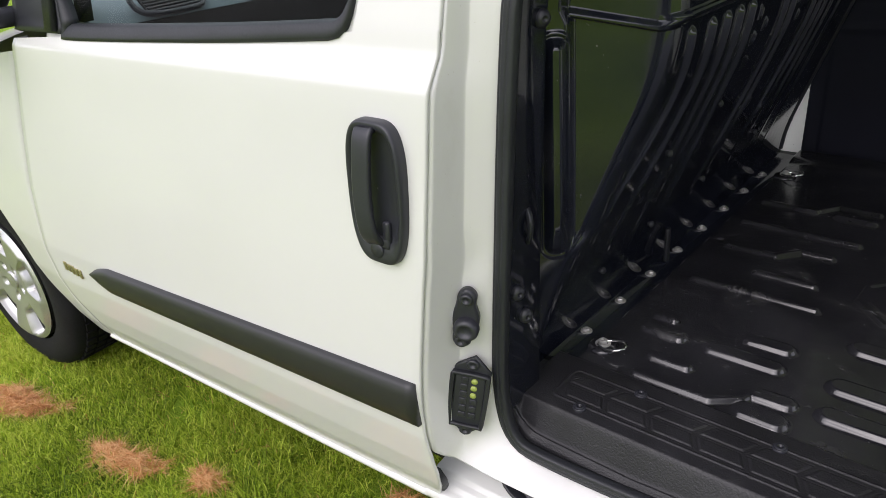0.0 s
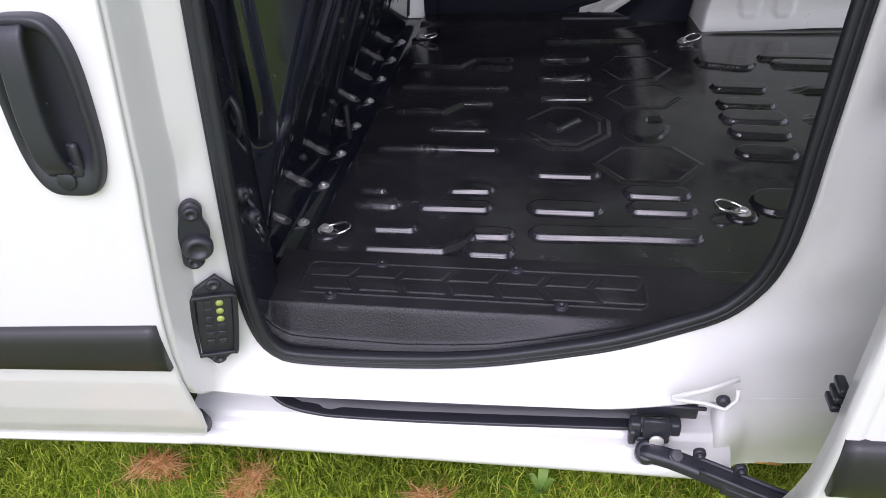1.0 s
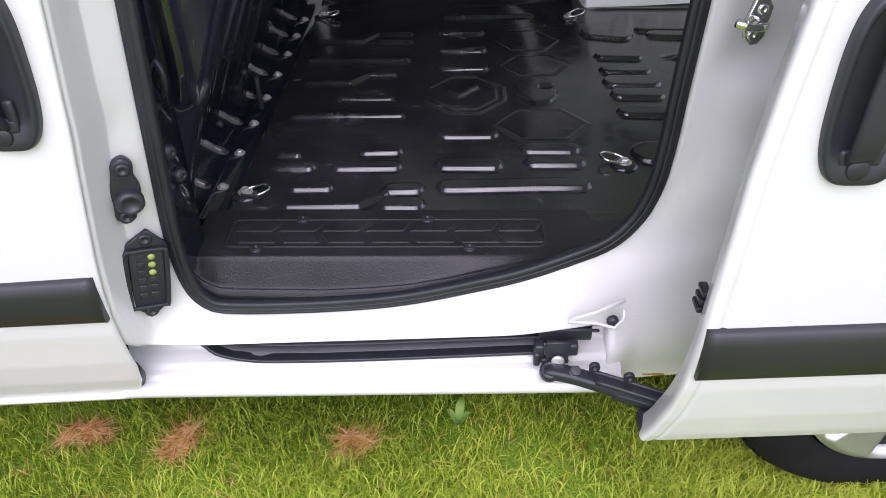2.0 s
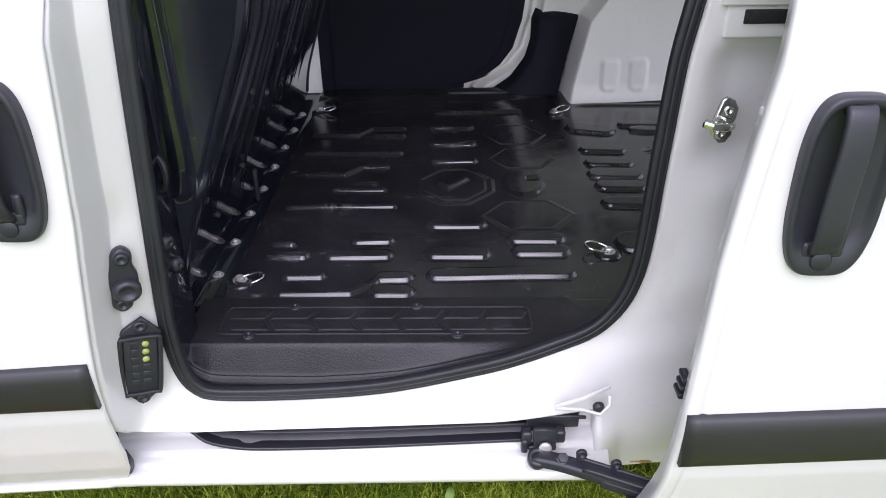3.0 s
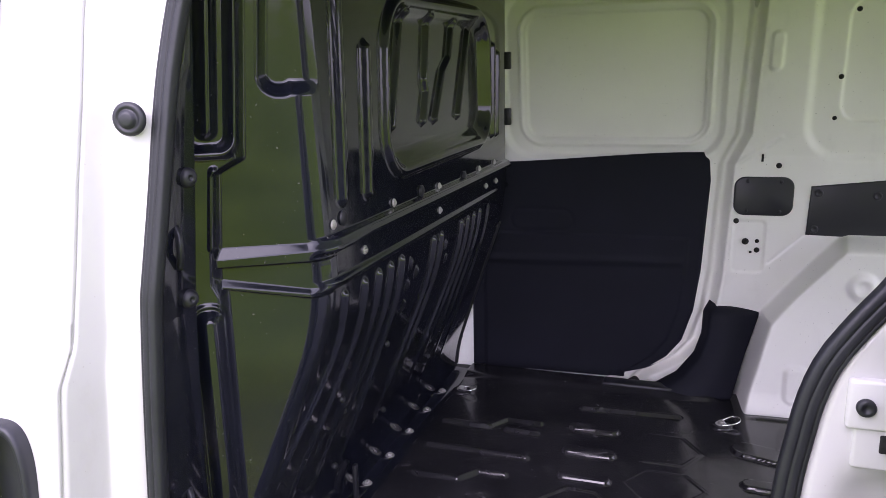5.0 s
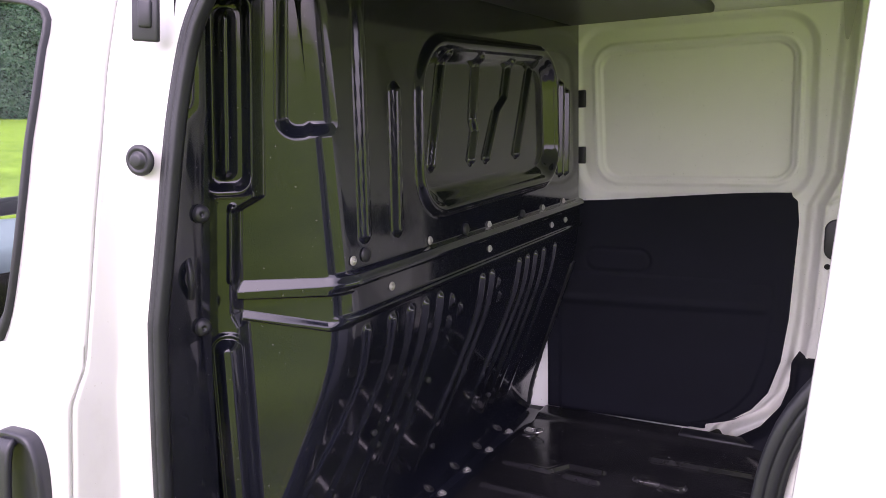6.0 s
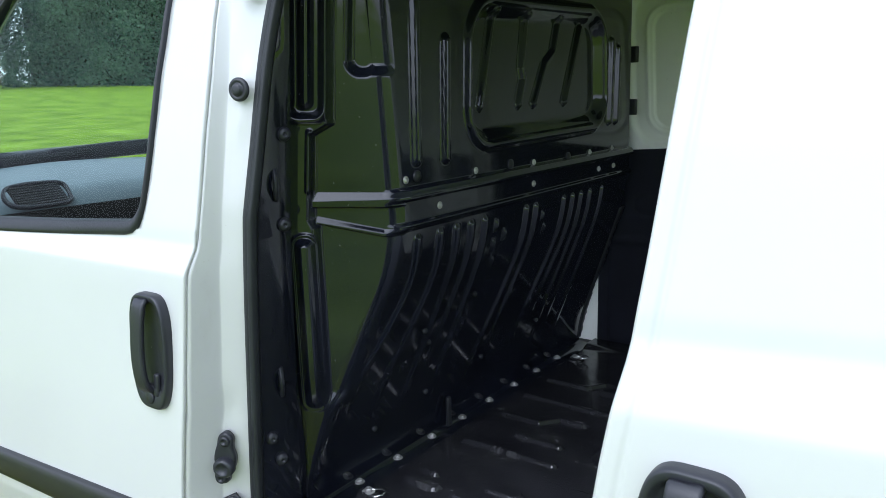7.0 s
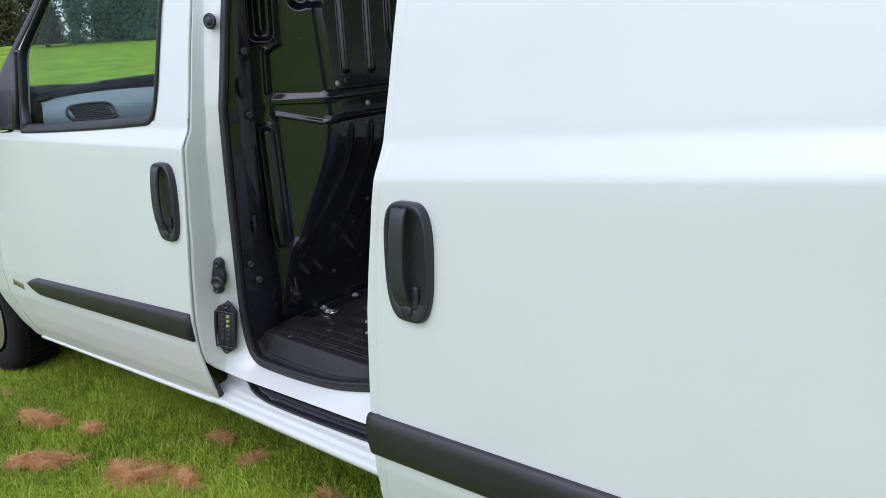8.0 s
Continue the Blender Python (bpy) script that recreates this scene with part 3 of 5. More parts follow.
    return grid(np.array([first] + rows + [last]), wrap=True)


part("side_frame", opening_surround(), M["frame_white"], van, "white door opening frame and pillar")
LY = seal_y(LOOP[:, 0], LOOP[:, 1])
sc = inset(LOOP, 0.0118)
lip = [(-0.018, -0.004), (-0.0178, 0.004), (-0.0165, 0.0078), (-0.0145, 0.0092), (-0.010, 0.0098), (-0.0055, 0.0098), (-0.0042, 0.0092), (-0.0035, 0.0083), (-0.0015, 0.0083), (-0.0008, 0.0090), (0.001, 0.0093), (0.008, 0.0088), (0.0098, 0.0080), (0.0104, 0.0062), (0.0125, 0.0060), (0.0132, 0.0064), (0.017, 0.0052), (0.0185, 0.002), (0.0185, -0.004), (0.012, -0.007), (-0.012, -0.012)]
part("door_seal", sweep(np.stack([sc[:, 0], LY, sc[:, 1]], -1), [(0.77 * u - 0.002, v) for u, v in lip], closed=True), M["rubber"], van, "black ribbed rubber door seal")


def strip(section, x0, x1, n, shear=0.05, bend=0.0, lead=0.0):
    """A profile (y, z) drawn along the van's length."""
    x = np.linspace(x0, x1, n)
    S = np.array(section)
    P = np.stack([np.repeat(x[None], len(S), 0), S[:, :1] + np.where(x < 0, 0.075, shear)[None] * x[None], np.repeat(S[:, 1:2], n, 1)], -1)
    P[:, :, 1] += bend * np.clip((x + 1.0) / 0.95, 0, 1)[None] + lead * np.clip(-(S[:, :1] + 0.035) / 0.05, 0, 1) * np.clip(1 - x / 0.8, 0, 1.1)[None]
    return grid(P)


sill = strip([(0.03, 0.456), (-0.006, 0.453), (-0.012, 0.402), (-0.018, 0.396), (-0.046, 0.392), (-0.052, 0.390), (-0.058, 0.383), (-0.062, 0.3815), (-0.074, 0.3795), (-0.079, 0.3775), (-0.084, 0.371), (-0.089, 0.369), (-0.098, 0.366), (-0.103, 0.362), (-0.106, 0.354), (-0.103, 0.344), (-0.092, 0.337), (-0.06, 0.333), (0.0, 0.335)], -0.06, 0.845, 40, 0.045, lead=0.020)
sill2 = strip([(-0.03, 0.368), (-0.060, 0.361), (-0.076, 0.355), (-0.080, 0.349), (-0.077, 0.342), (-0.06, 0.338), (-0.02, 0.339)], -1.16, -0.055, 40, bend=-0.004)
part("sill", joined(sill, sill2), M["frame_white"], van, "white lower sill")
part("underbody", box((3.2, 1.5, 0.10), (0.1, 0.80, 0.33), 0.02), M["dark"], van, "dark underside")



def quarter_foot():
    """The opening frame's lower rear corner, running down to the sill's end."""
    x, z = np.linspace(0.820, 1.40, 40), np.linspace(0.325, 0.460, 16)
    X, Z = np.meshgrid(x, z)
    Y = seal_y(X, Z) - 0.052 * (1 - 0.4 * sstep(0.75, 1.2, X)) - 0.004 * sstep(0.46, 0.44, Z) - 0.012 * sstep(0.46, 0.36, Z) - 0.012 * sstep(0.87, 0.845, X) * sstep(0.45, 0.40, Z)
    edge = np.stack([X[:, 0], Y[:, 0] + 0.05, Z[:, 0]], -1)[:, None]
    return grid(np.concatenate([edge, np.stack([X, Y, Z], -1)], 1))


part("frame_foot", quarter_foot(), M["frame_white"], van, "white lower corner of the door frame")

# roller track and hinge arm
tx = np.linspace(0.078, 0.79, 60)
tb = table(tx, [0.078, 0.088, 0.112, 0.16, 0.22, 0.40, 0.70, 0.701, 0.79], [0.455, 0.437, 0.418, 0.404, 0.398, 0.396, 0.400, 0.424, 0.424])
ty = 0.045 * tx
track = joined(grid(np.stack([np.stack([tx, ty - 0.046, tb - 0.003], -1), np.stack([tx, ty - 0.046, tb], -1), np.stack([tx, ty - 0.018, tb + 0.003], -1), np.stack([tx, ty - 0.0165, tb + 0.006], -1), np.stack([tx, ty - 0.0165, 0 * tx + 0.4575], -1), np.stack([tx, ty - 0.050, 0 * tx + 0.4578], -1)])))
rim = smooth_path([(0.080, -0.026, 0.455), (0.092, -0.030, 0.435), (0.115, -0.036, 0.4165), (0.16, -0.036, 0.4025), (0.22, -0.034, 0.3965), (0.40, -0.026, 0.3945), (0.70, -0.012, 0.3985)], 50)
part("roller_track", merge(track, sweep(rim, rounded_section(0.007, 0.022, 0.0025)), sweep([(0.12, -0.030, 0.449), (0.42, -0.016, 0.449), (0.70, -0.003, 0.449)], rounded_section(0.010, 0.02, 0.002)), sweep([(0.15, -0.022, 0.424), (0.42, -0.010, 0.423), (0.70, 0.003, 0.424)], rounded_section(0.004, 0.01, 0.001)), box((0.095, 0.030, 0.026), (0.742, -0.004, 0.441), 0.003), box((0.016, 0.006, 0.006), (0.797, -0.004, 0.438), 0.002)), M["plastic"], van, "black lower roller track")
arm = smooth_path([(0.704, -0.064, 0.399), (0.75, -0.078, 0.400), (0.80, -0.098, 0.399), (0.85, -0.118, 0.397), (0.905, -0.138, 0.393), (0.96, -0.150, 0.390)], 24)
wide = np.array(rounded_section(0.030, 0.022, 0.007))
hinge = part("roller_arm", merge(sweep(arm, [tuple(p) for p in wide], up=(0, 0, 1)), sweep(arm[7:] + np.array([0.004, -0.013, 0.010]), rounded_section(0.008, 0.012, 0.003), up=(0, 0, 1)), sweep(arm[7:] + np.array([-0.002, 0.012, 0.011]), rounded_section(0.007, 0.012, 0.003), up=(0, 0, 1)), sweep(arm[10:] + np.array([0.003, -0.010, -0.006]), rounded_section(0.016, 0.020, 0.005), up=(0, 0, 1))), M["plastic"], van, "black steel roller arm")
plate_bm = prism([(-0.021, 0.036), (0.021, 0.036), (0.021, 0.006), (0.014, -0.016), (0.006, -0.024), (-0.008, -0.024), (-0.016, -0.014), (-0.021, 0.006)], 0.008, 0.002)
bmesh.ops.transform(plate_bm, matrix=Matrix.Translation((0.726, -0.050, 0.414)), verts=plate_bm.verts)
part("bracket", merge(plate_bm, box((0.018, 0.022, 0.028), (0.694, -0.036, 0.424), 0.004), box((0.018, 0.022, 0.026), (0.754, -0.034, 0.426), 0.004), box((0.012, 0.018, 0.030), (0.690, -0.042, 0.408), 0.004), box((0.052, 0.016, 0.010), (0.722, -0.038, 0.400), 0.004)), M["plastic"], hinge)
part("pivot", lathe([(0.017, -0.012), (0.018, -0.010), (0.018, 0.007), (0.015, 0.010), (0.010, 0.011), (0.009, 0.008), (0, 0.008)], 24, pose(0.712, -0.066, 0.398, 25, 0, 0)), M["plastic"], hinge)
part("pin", lathe([(0.0115, 0), (0.0115, 0.003), (0.010, 0.004), (0, 0.004)], 20, pose(0.726, -0.0565, 0.414, 82, 0, 0)), M["zinc"], hinge)
for k, (x, y, z) in enumerate(((0.786, -0.084, 0.420), (0.842, -0.106, 0.418))):
    part("lug", merge(box((0.017, 0.006, 0.022), (x, y + 0.003, z - 0.006), 0.002), lathe([(0.0095, -0.004), (0.0095, 0.002), (0.0085, 0.0035), (0.0045, 0.0035), (0.004, -0.002), (0, -0.002)], 18, pose(x, y, z + 0.006, 90, 0, 0))), M["plastic"], hinge)
part("arm_bolt", lathe([(0.012, 0), (0.012, 0.004), (0.009, 0.005), (0.009, 0.011), (0, 0.0115)], 6, pose(0.754, -0.081, 0.411, 30, 0, 0)), M["plastic"], hinge, smooth=False)

# ---------------------------------------------------------------- sliding door, slid back
def slide_front(z):
    return table(z, [0.37, 0.42, 0.50, 0.60, 0.70, 0.80, 0.90, 1.0, 1.1, 1.15, 1.2, 1.3, 1.4, 1.8], [0.845, 0.858, 0.873, 0.882, 0.886, 0.891, 0.896, 0.907, 0.920, 0.928, 0.936, 0.946, 0.955, 0.985])


SOFF = -0.117


def slide_skin():
    nu, nv = 60, 260
    z = np.linspace(0.387, 1.79, nv)
    xl = slide_front(z)
    U = np.r_[np.linspace(0, 0.05, 24), np.linspace(0.06, 1, nu - 24)]
    X = xl[:, None] + (1.86 - xl)[:, None] * U
    Z = np.repeat(z[:, None], nu, 1)
    # the shoulder crease widens and climbs towards the rear
    zl, zu = 1.157 + 0.063 * (X - 0.955), 1.220 + 0.050 * (X - 0.955)
    ZS = np.where(Z < zl, 0.9 + (Z - 0.9) * 0.255 / (zl - 0.9), np.where(Z < zu, 1.155 + (Z - zl) / (zu - zl) * 0.045, 1.20 + (Z - zu) * 0.60 / (1.80 - zu)))
    ZS = np.where(Z < 0.9, Z, ZS)
    P = np.stack([X, side(X, ZS, SOFF - 0.045), Z], -1)
    P[:, :, 1] += 0.0025 * bead(np.abs(X - xl[:, None] - 0.020), 0.003, 0.004)
    rims = [(-0.003, 0.003), (-0.004, 0.008), (-0.003, 0.016), (0.004, 0.028), (0.010, 0.055), (0.018, 0.06), (0.06, 0.062), (0.9, 0.062)]
    cols = [P[:, :1] + np.array([dx, dy, 0]) for dx, dy in reversed(rims)]
    return grid(np.concatenate(cols + [P], 1))


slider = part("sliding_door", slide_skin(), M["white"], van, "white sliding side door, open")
moulding(0.884, 1.86, 0.583, 0.677, 0.585, 0.680, SOFF - 0.045, slider, False)
build_handle(1.012, 1.008, SOFF - 0.045, slider)
part("door_latch", merge(*[box((0.013, 0.03, 0.010), (0.903 + 0.002 * k, -0.165, 0.640 + 0.014 * k), 0.003) for k in range(3)]), M["plastic"], slider, "black latch teeth")
part("rubber_buffer", box((0.02, 0.05, 0.03), (0.862, -0.165, 0.375), 0.008, seg=3), M["rubber"], slider)
part("edge_buffer", sweep([(-0.012, -0.098, 0.44), (-0.016, -0.080, 0.40), (-0.03, -0.062, 0.36)], rounded_section(0.012, 0.018, 0.004)), M["rubber"], front_door)

# pillar fittings
sm = Matrix.Translation((0.044, -0.049, 0.770)) @ pose(0, 0, 0, 0, 10, 25) @ Matrix.Diagonal((1.12, 1.0, 1.04, 1.0))
loz = smooth_path([(0.0, 0.055), (0.013, 0.045), (0.014, 0.026), (0.021, 0.008), (0.021, -0.012), (0.014, -0.026), (0.013, -0.045), (0.0, -0.053), (-0.013, -0.045), (-0.015, -0.02), (-0.019, 0.0), (-0.015, 0.026), (-0.013, 0.045)], 48, closed=True)
stop = part("door_stop", prism([tuple(p) for p in loz], 0.014, 0.005, 3), M["plastic"], van, "black plastic door guide on the pillar", m=sm @ Matrix.Translation((0, -0.013, 0)))


def disc(profile, x, y, z, yaw=-42, n=20):
    return lathe(profile, n, pose(x, y, z, 90, 0, 0) if yaw == 0 else Matrix.Translation((x, y, z)) @ pose(0, 0, 0, 0, 0, yaw) @ pose(0, 0, 0, 90, 0, 0))


BUTTON = [(0.019, 0), (0.019, 0.012), (0.016, 0.017), (0.011, 0.018), (0.010, 0.014), (0, 0.014)]
SCREW = [(0.010, 0), (0.010, 0.004), (0.008, 0.006), (0.0045, 0.006), (0.004, 0.003), (0, 0.003)]
part("guide_socket", disc(BUTTON, 0.006, -0.012, -0.012, 0), M["plastic"], stop, m=sm)
part("screw", disc(SCREW, 0.0, -0.012, 0.038, 0), M["plastic"], stop, m=sm)
part("screw", disc(SCREW, 0.0, -0.012, -0.040, 0), M["plastic"], stop, m=sm)


def contact_plate():
    """Electric contact block: a six-sided rubber frame with a recessed grid."""
    m = Matrix.Translation((0.0375, -0.048, 0.605)) @ pose(0, 0, 0, 0, 9, 27) @ Matrix.Diagonal((1.14, 1.0, 1.0, 1.0))
    hexa = [(-0.028, -0.056), (0.0, -0.088), (0.028, -0.06), (0.030, 0.058), (0.004, 0.088), (-0.030, 0.060)]
    base = part("contact_block", prism(hexa, 0.006, 0.003), M["rubber"], van, "black electrical contact block on the pillar", m=m @ Matrix.Translation((0, -0.006, 0)))
    fr = sweep(smooth_path([(-0.026, -0.010, -0.050), (-0.020, -0.010, -0.058), (0.019, -0.010, -0.058), (0.025, -0.010, -0.050), (0.027, -0.010, 0.044), (0.021, -0.010, 0.053), (-0.021, -0.010, 0.053), (-0.027, -0.010, 0.044)], 60, closed=True), rounded_section(0.007, 0.012, 0.003), closed=True)
    part("frame", fr, M["rubber"], base, m=m)
    part("contact_plate", box((0.046, 0.003, 0.108), (0, -0.0085, -0.002), 0.001), M["plastic"], base, m=m)
    for r in range(6):
        for c in range(2):
            lit = c == 1 and r >= 3
            bm = lathe([(0.0050, 0), (0.0050, 0.003), (0, 0.0032)], 12, pose(-0.007 + 0.014 * c, -0.0098, -0.036 + 0.0152 * r, 90, 0, 0)) if lit else box((0.011, 0.003, 0.0115), (-0.008 + 0.016 * c, -0.0105, -0.036 + 0.0152 * r), 0.001)
            part("contact", bm, M["yellow"] if lit else M["plastic"], base, "yellow-green contact" if lit else "", m=m)
    for z in (-0.072, 0.072):
        part("screw", disc(SCREW, 0.001, -0.005, z, 0), M["plastic"], base, m=m)


contact_plate()
part("pillar_buffer", disc([(0.021, 0), (0.021, 0.003), (0.0185, 0.006), (0.0145, 0.007), (0.0135, 0.0055), (0.0105, 0.0065), (0.0095, 0.011), (0.006, 0.012), (0, 0.012)], 0.124, -0.006, 1.476, 14, 28), M["plastic"], van, "black round rubber buffer")
part("latch_plate", merge(box((0.04, 0.008, 0.07), (0, 0, 0), 0.003), box((0.02, 0.01, 0.035), (0.002, -0.003, 0), 0.003)), M["plastic"], van, "black latch plate on the pillar", m=Matrix.Translation((0.140, 0.012, 1.665)) @ pose(0, 0, 0, 0, 6, 14))


# striker on the rear pillar
def striker():
    m = Matrix.Translation((0.971, 0.046, 0.987)) @ pose(0, 0, 0, 0, 8, 4) @ Matrix.Scale(0.74, 4)
    st = part("striker", prism([(-0.014, 0.044), (-0.004, 0.050), (0.012, 0.046), (0.024, 0.030), (0.026, -0.028), (0.018, -0.044), (0.004, -0.048), (-0.012, -0.036), (-0.021, -0.012), (-0.018, 0.012)], 0.010, 0.003), M["chrome"], van, "bright zinc door striker", m=m @ Matrix.Translation((0, -0.008, 0)))
    part("hook", sweep(smooth_path([(0.012, -0.010, 0.0), (0.004, -0.030, 0.0), (-0.014, -0.038, -0.001), (-0.034, -0.036, -0.002), (-0.046, -0.026, -0.002)], 16), rounded_section(0.022, 0.016, 0.006), up=(0, 0, 1)), M["chrome"], st, m=m)
    for x, z in ((0.003, 0.024), (0.0, -0.026)):
        part("screw", disc(SCREW, x, -0.008, z, 0, 12), M["chrome"], st, m=m)


striker()
slot = part("slide_bracket", merge(box((0.13, 0.012, 0.054), (1.008, 0.051, 1.181), 0.004, seg=3), box((0.17, 0.010, 0.10), (1.037, 0.0555, 1.158), 0.004, seg=3)), M["white"], van, "white stamped bracket plate")
# dark plate standing proud, painted as the shade in a slot
part("slot", box((0.09, 0.004, 0.020), (1.022, 0.0495, 1.139), 0.0015), M["dark"], slot)
part("rubber_plug", disc([(0.0095, 0), (0.0095, 0.004), (0.0075, 0.006), (0.004, 0.006), (0.003, 0.004), (0, 0.004)], 0.960, 0.045, 1.180, 0), M["rubber"], slot)


# stamped stiffener with its stud, drain stains
def stiffener():
    pts = [(0.742, -0.032, 0.488), (0.79, -0.027, 0.502), (0.838, -0.018, 0.523)]
    st = part("stiffener", merge(sweep(pts, rounded_section(0.008, 0.006, 0.0025)), sweep([(0.742, -0.034, 0.487), (0.79, -0.035, 0.484), (0.822, -0.036, 0.474), (0.838, -0.03, 0.49), (0.838, -0.024, 0.506)], rounded_section(0.006, 0.006, 0.0025))), M["white"], van, "white pressed stiffening rib")
    part("stud", disc([(0.0105, 0), (0.0105, 0.005), (0.008, 0.010), (0.004, 0.011), (0, 0.011)], 0.820, -0.022, 0.481, 0), M["plastic"], st)


stiffener()

# ---------------------------------------------------------------- wheels


def build_wheel(name, x, y, z, R=0.318, spin=0.0):
    m = Matrix.Translation((x, y, z)) @ pose(0, 0, 0, 90, spin, 4)
    wh = thing(name, (x, y, z), "", "")
    wh.matrix_basis = Matrix.Translation((x, y, z))
    wh.parent = van
    wh.matrix_parent_inverse = van.matrix_basis.inverted()
    wh["label"] = "wheel with a black tyre and a silver plastic cover"
    prof = [(0.205, -0.19), (0.25, -0.20), (R - 0.02, -0.195), (R - 0.004, -0.18), (R, -0.15), (R, -0.045), (R - 0.004, -0.022), (R - 0.02, -0.004), (R - 0.05, 0.004), (0.225, 0.002), (0.212, -0.006)]
    part("tyre", lathe(prof, 64, m), M["tyre"], wh)
    tread = [box((0.010, 0.006, 0.15), (0, R + 0.0005, -0.10), 0.0, rot=None) for k in range(1)]
    tb = bmesh.new()
    for k in range(54):
        for j in (-0.165, -0.128, -0.091, -0.054):
            b = box((0.026, 0.012, 0.030), (0, R + 0.001, j))
            bmesh.ops.transform(b, matrix=m @ pose(0, 0, 0, 0, 0, 6.667 * k + 40 * j), verts=b.verts)
            me = bpy.data.meshes.new("t")
            b.to_mesh(me)
            b.free()
            tb.from_mesh(me)
            bpy.data.meshes.remove(me)
    part("tread", tb, M["tyre"], wh, smooth=False)
    n, rings = 120, []
    th = np.linspace(0, 2 * np.pi, n, endpoint=False)
    spoke = np.abs(((th * 5 / (2 * np.pi) + 0.5) % 1) - 0.5) * 2
    for r in np.linspace(0.205, 0.028, 26):
        gap = sstep(0.44, 0.56, spoke) * sstep(0.10, 0.118, r) * sstep(0.192, 0.180, r)
        h = 0.004 + 0.014 * sstep(0.205, 0.185, r) * sstep(0.03, 0.19, r) - 0.004 * sstep(0.1, 0.02, r)
        hole = sum(bead(np.hypot(r * np.cos(th) - 0.055 * np.cos(a), r * np.sin(th) - 0.055 * np.sin(a)), 0.012, 0.003) for a in np.arange(5) * 2 * np.pi / 5)
        rings.append(np.stack([r * np.cos(th), r * np.sin(th), h - 0.05 * gap - 0.012 * hole], -1))
    cov = grid(np.array(rings), wrap=True)
    cov.transform(m)
    part("wheel_cover", cov, M["silver"], wh, "silver five-spoke wheel cover")
    part("hub_cap", lathe([(0.030, -0.004), (0.030, 0.004), (0.026, 0.007), (0.022, 0.006), (0.018, 0.008), (0, 0.009)], 28, m), M["silver"], wh)
    part("brake_disc", lathe([(0.0, -0.05), (0.18, -0.052), (0.18, -0.06), (0, -0.062)], 40, m), M["dark"], wh)
    # dark ring added so the spoke openings look shaded
    part("spoke_gap_shade", lathe([(0.112, -0.013), (0.183, -0.013)], 60, m), M["dark"], wh)
    part("inner_rim", lathe([(0.205, 0.0), (0.203, -0.02), (0.19, -0.04), (0.185, -0.12)], 48, m), M["dark"], wh)


build_wheel("front_wheel", HUB[0], -0.205, HUB[1], spin=20)
build_wheel("rear_wheel", 1.37, -0.075, GROUND + 0.31, spin=50)
liner = lathe([(ARCH + 0.01, -0.03), (ARCH + 0.01, -0.3), (0.05, -0.3)], 40, Matrix.Translation((HUB[0], -0.20, HUB[1])) @ pose(0, 0, 0, 90, 0, 0))
bmesh.ops.delete(liner, geom=[v for v in liner.verts if v.co.z < 0.36], context="VERTS")
part("wheel_arch_liner", liner, M["dark"], van, "dark wheel housing")

part("rust_stain", merge(box((0.040, 0.0016, 0.0035), (0.905, -0.0388, 0.362), 0.0006), box((0.018, 0.0016, 0.006), (0.912, -0.0391, 0.3625), 0.0006)), M["rust"], van, "rust-brown drain stain")

# ---------------------------------------------------------------- load space: bulkhead
def bulk_x(z):
    return table(z, [0.55, 0.60, 0.66, 0.75, 1.06, 1.12, 1.17, 1.2, 1.9], [0.045, 0.048, 0.060, 0.090, 0.197, 0.211, 0.217, 0.218, 0.218])


BU = np.linspace(0.556, 1.82, 560)
BZ = np.r_[np.linspace(0.556, 1.15, 240, endpoint=False), np.linspace(1.15, 1.29, 110, endpoint=False), np.linspace(1.29, 1.82, 220)]
BX = np.interp(BZ, BU, np.convolve(np.pad(bulk_x(BU), 12, mode="edge"), np.ones(25) / 25, "valid"))


def return_x(z):
    return 0.205 + 0.09 * np.maximum(z - 1.22, 0)


def corner_y(x, z):
    """The flat of the return, turned outwards to the doorway."""
    return 0.285 + (x - return_x(z)) * 0.84


def flange_x(z):
    return table(z, [0.5, 0.8, 1.2, 1.393, 1.6, 1.82], [0.082, 0.090, 0.110, 0.130, 0.150, 0.17])


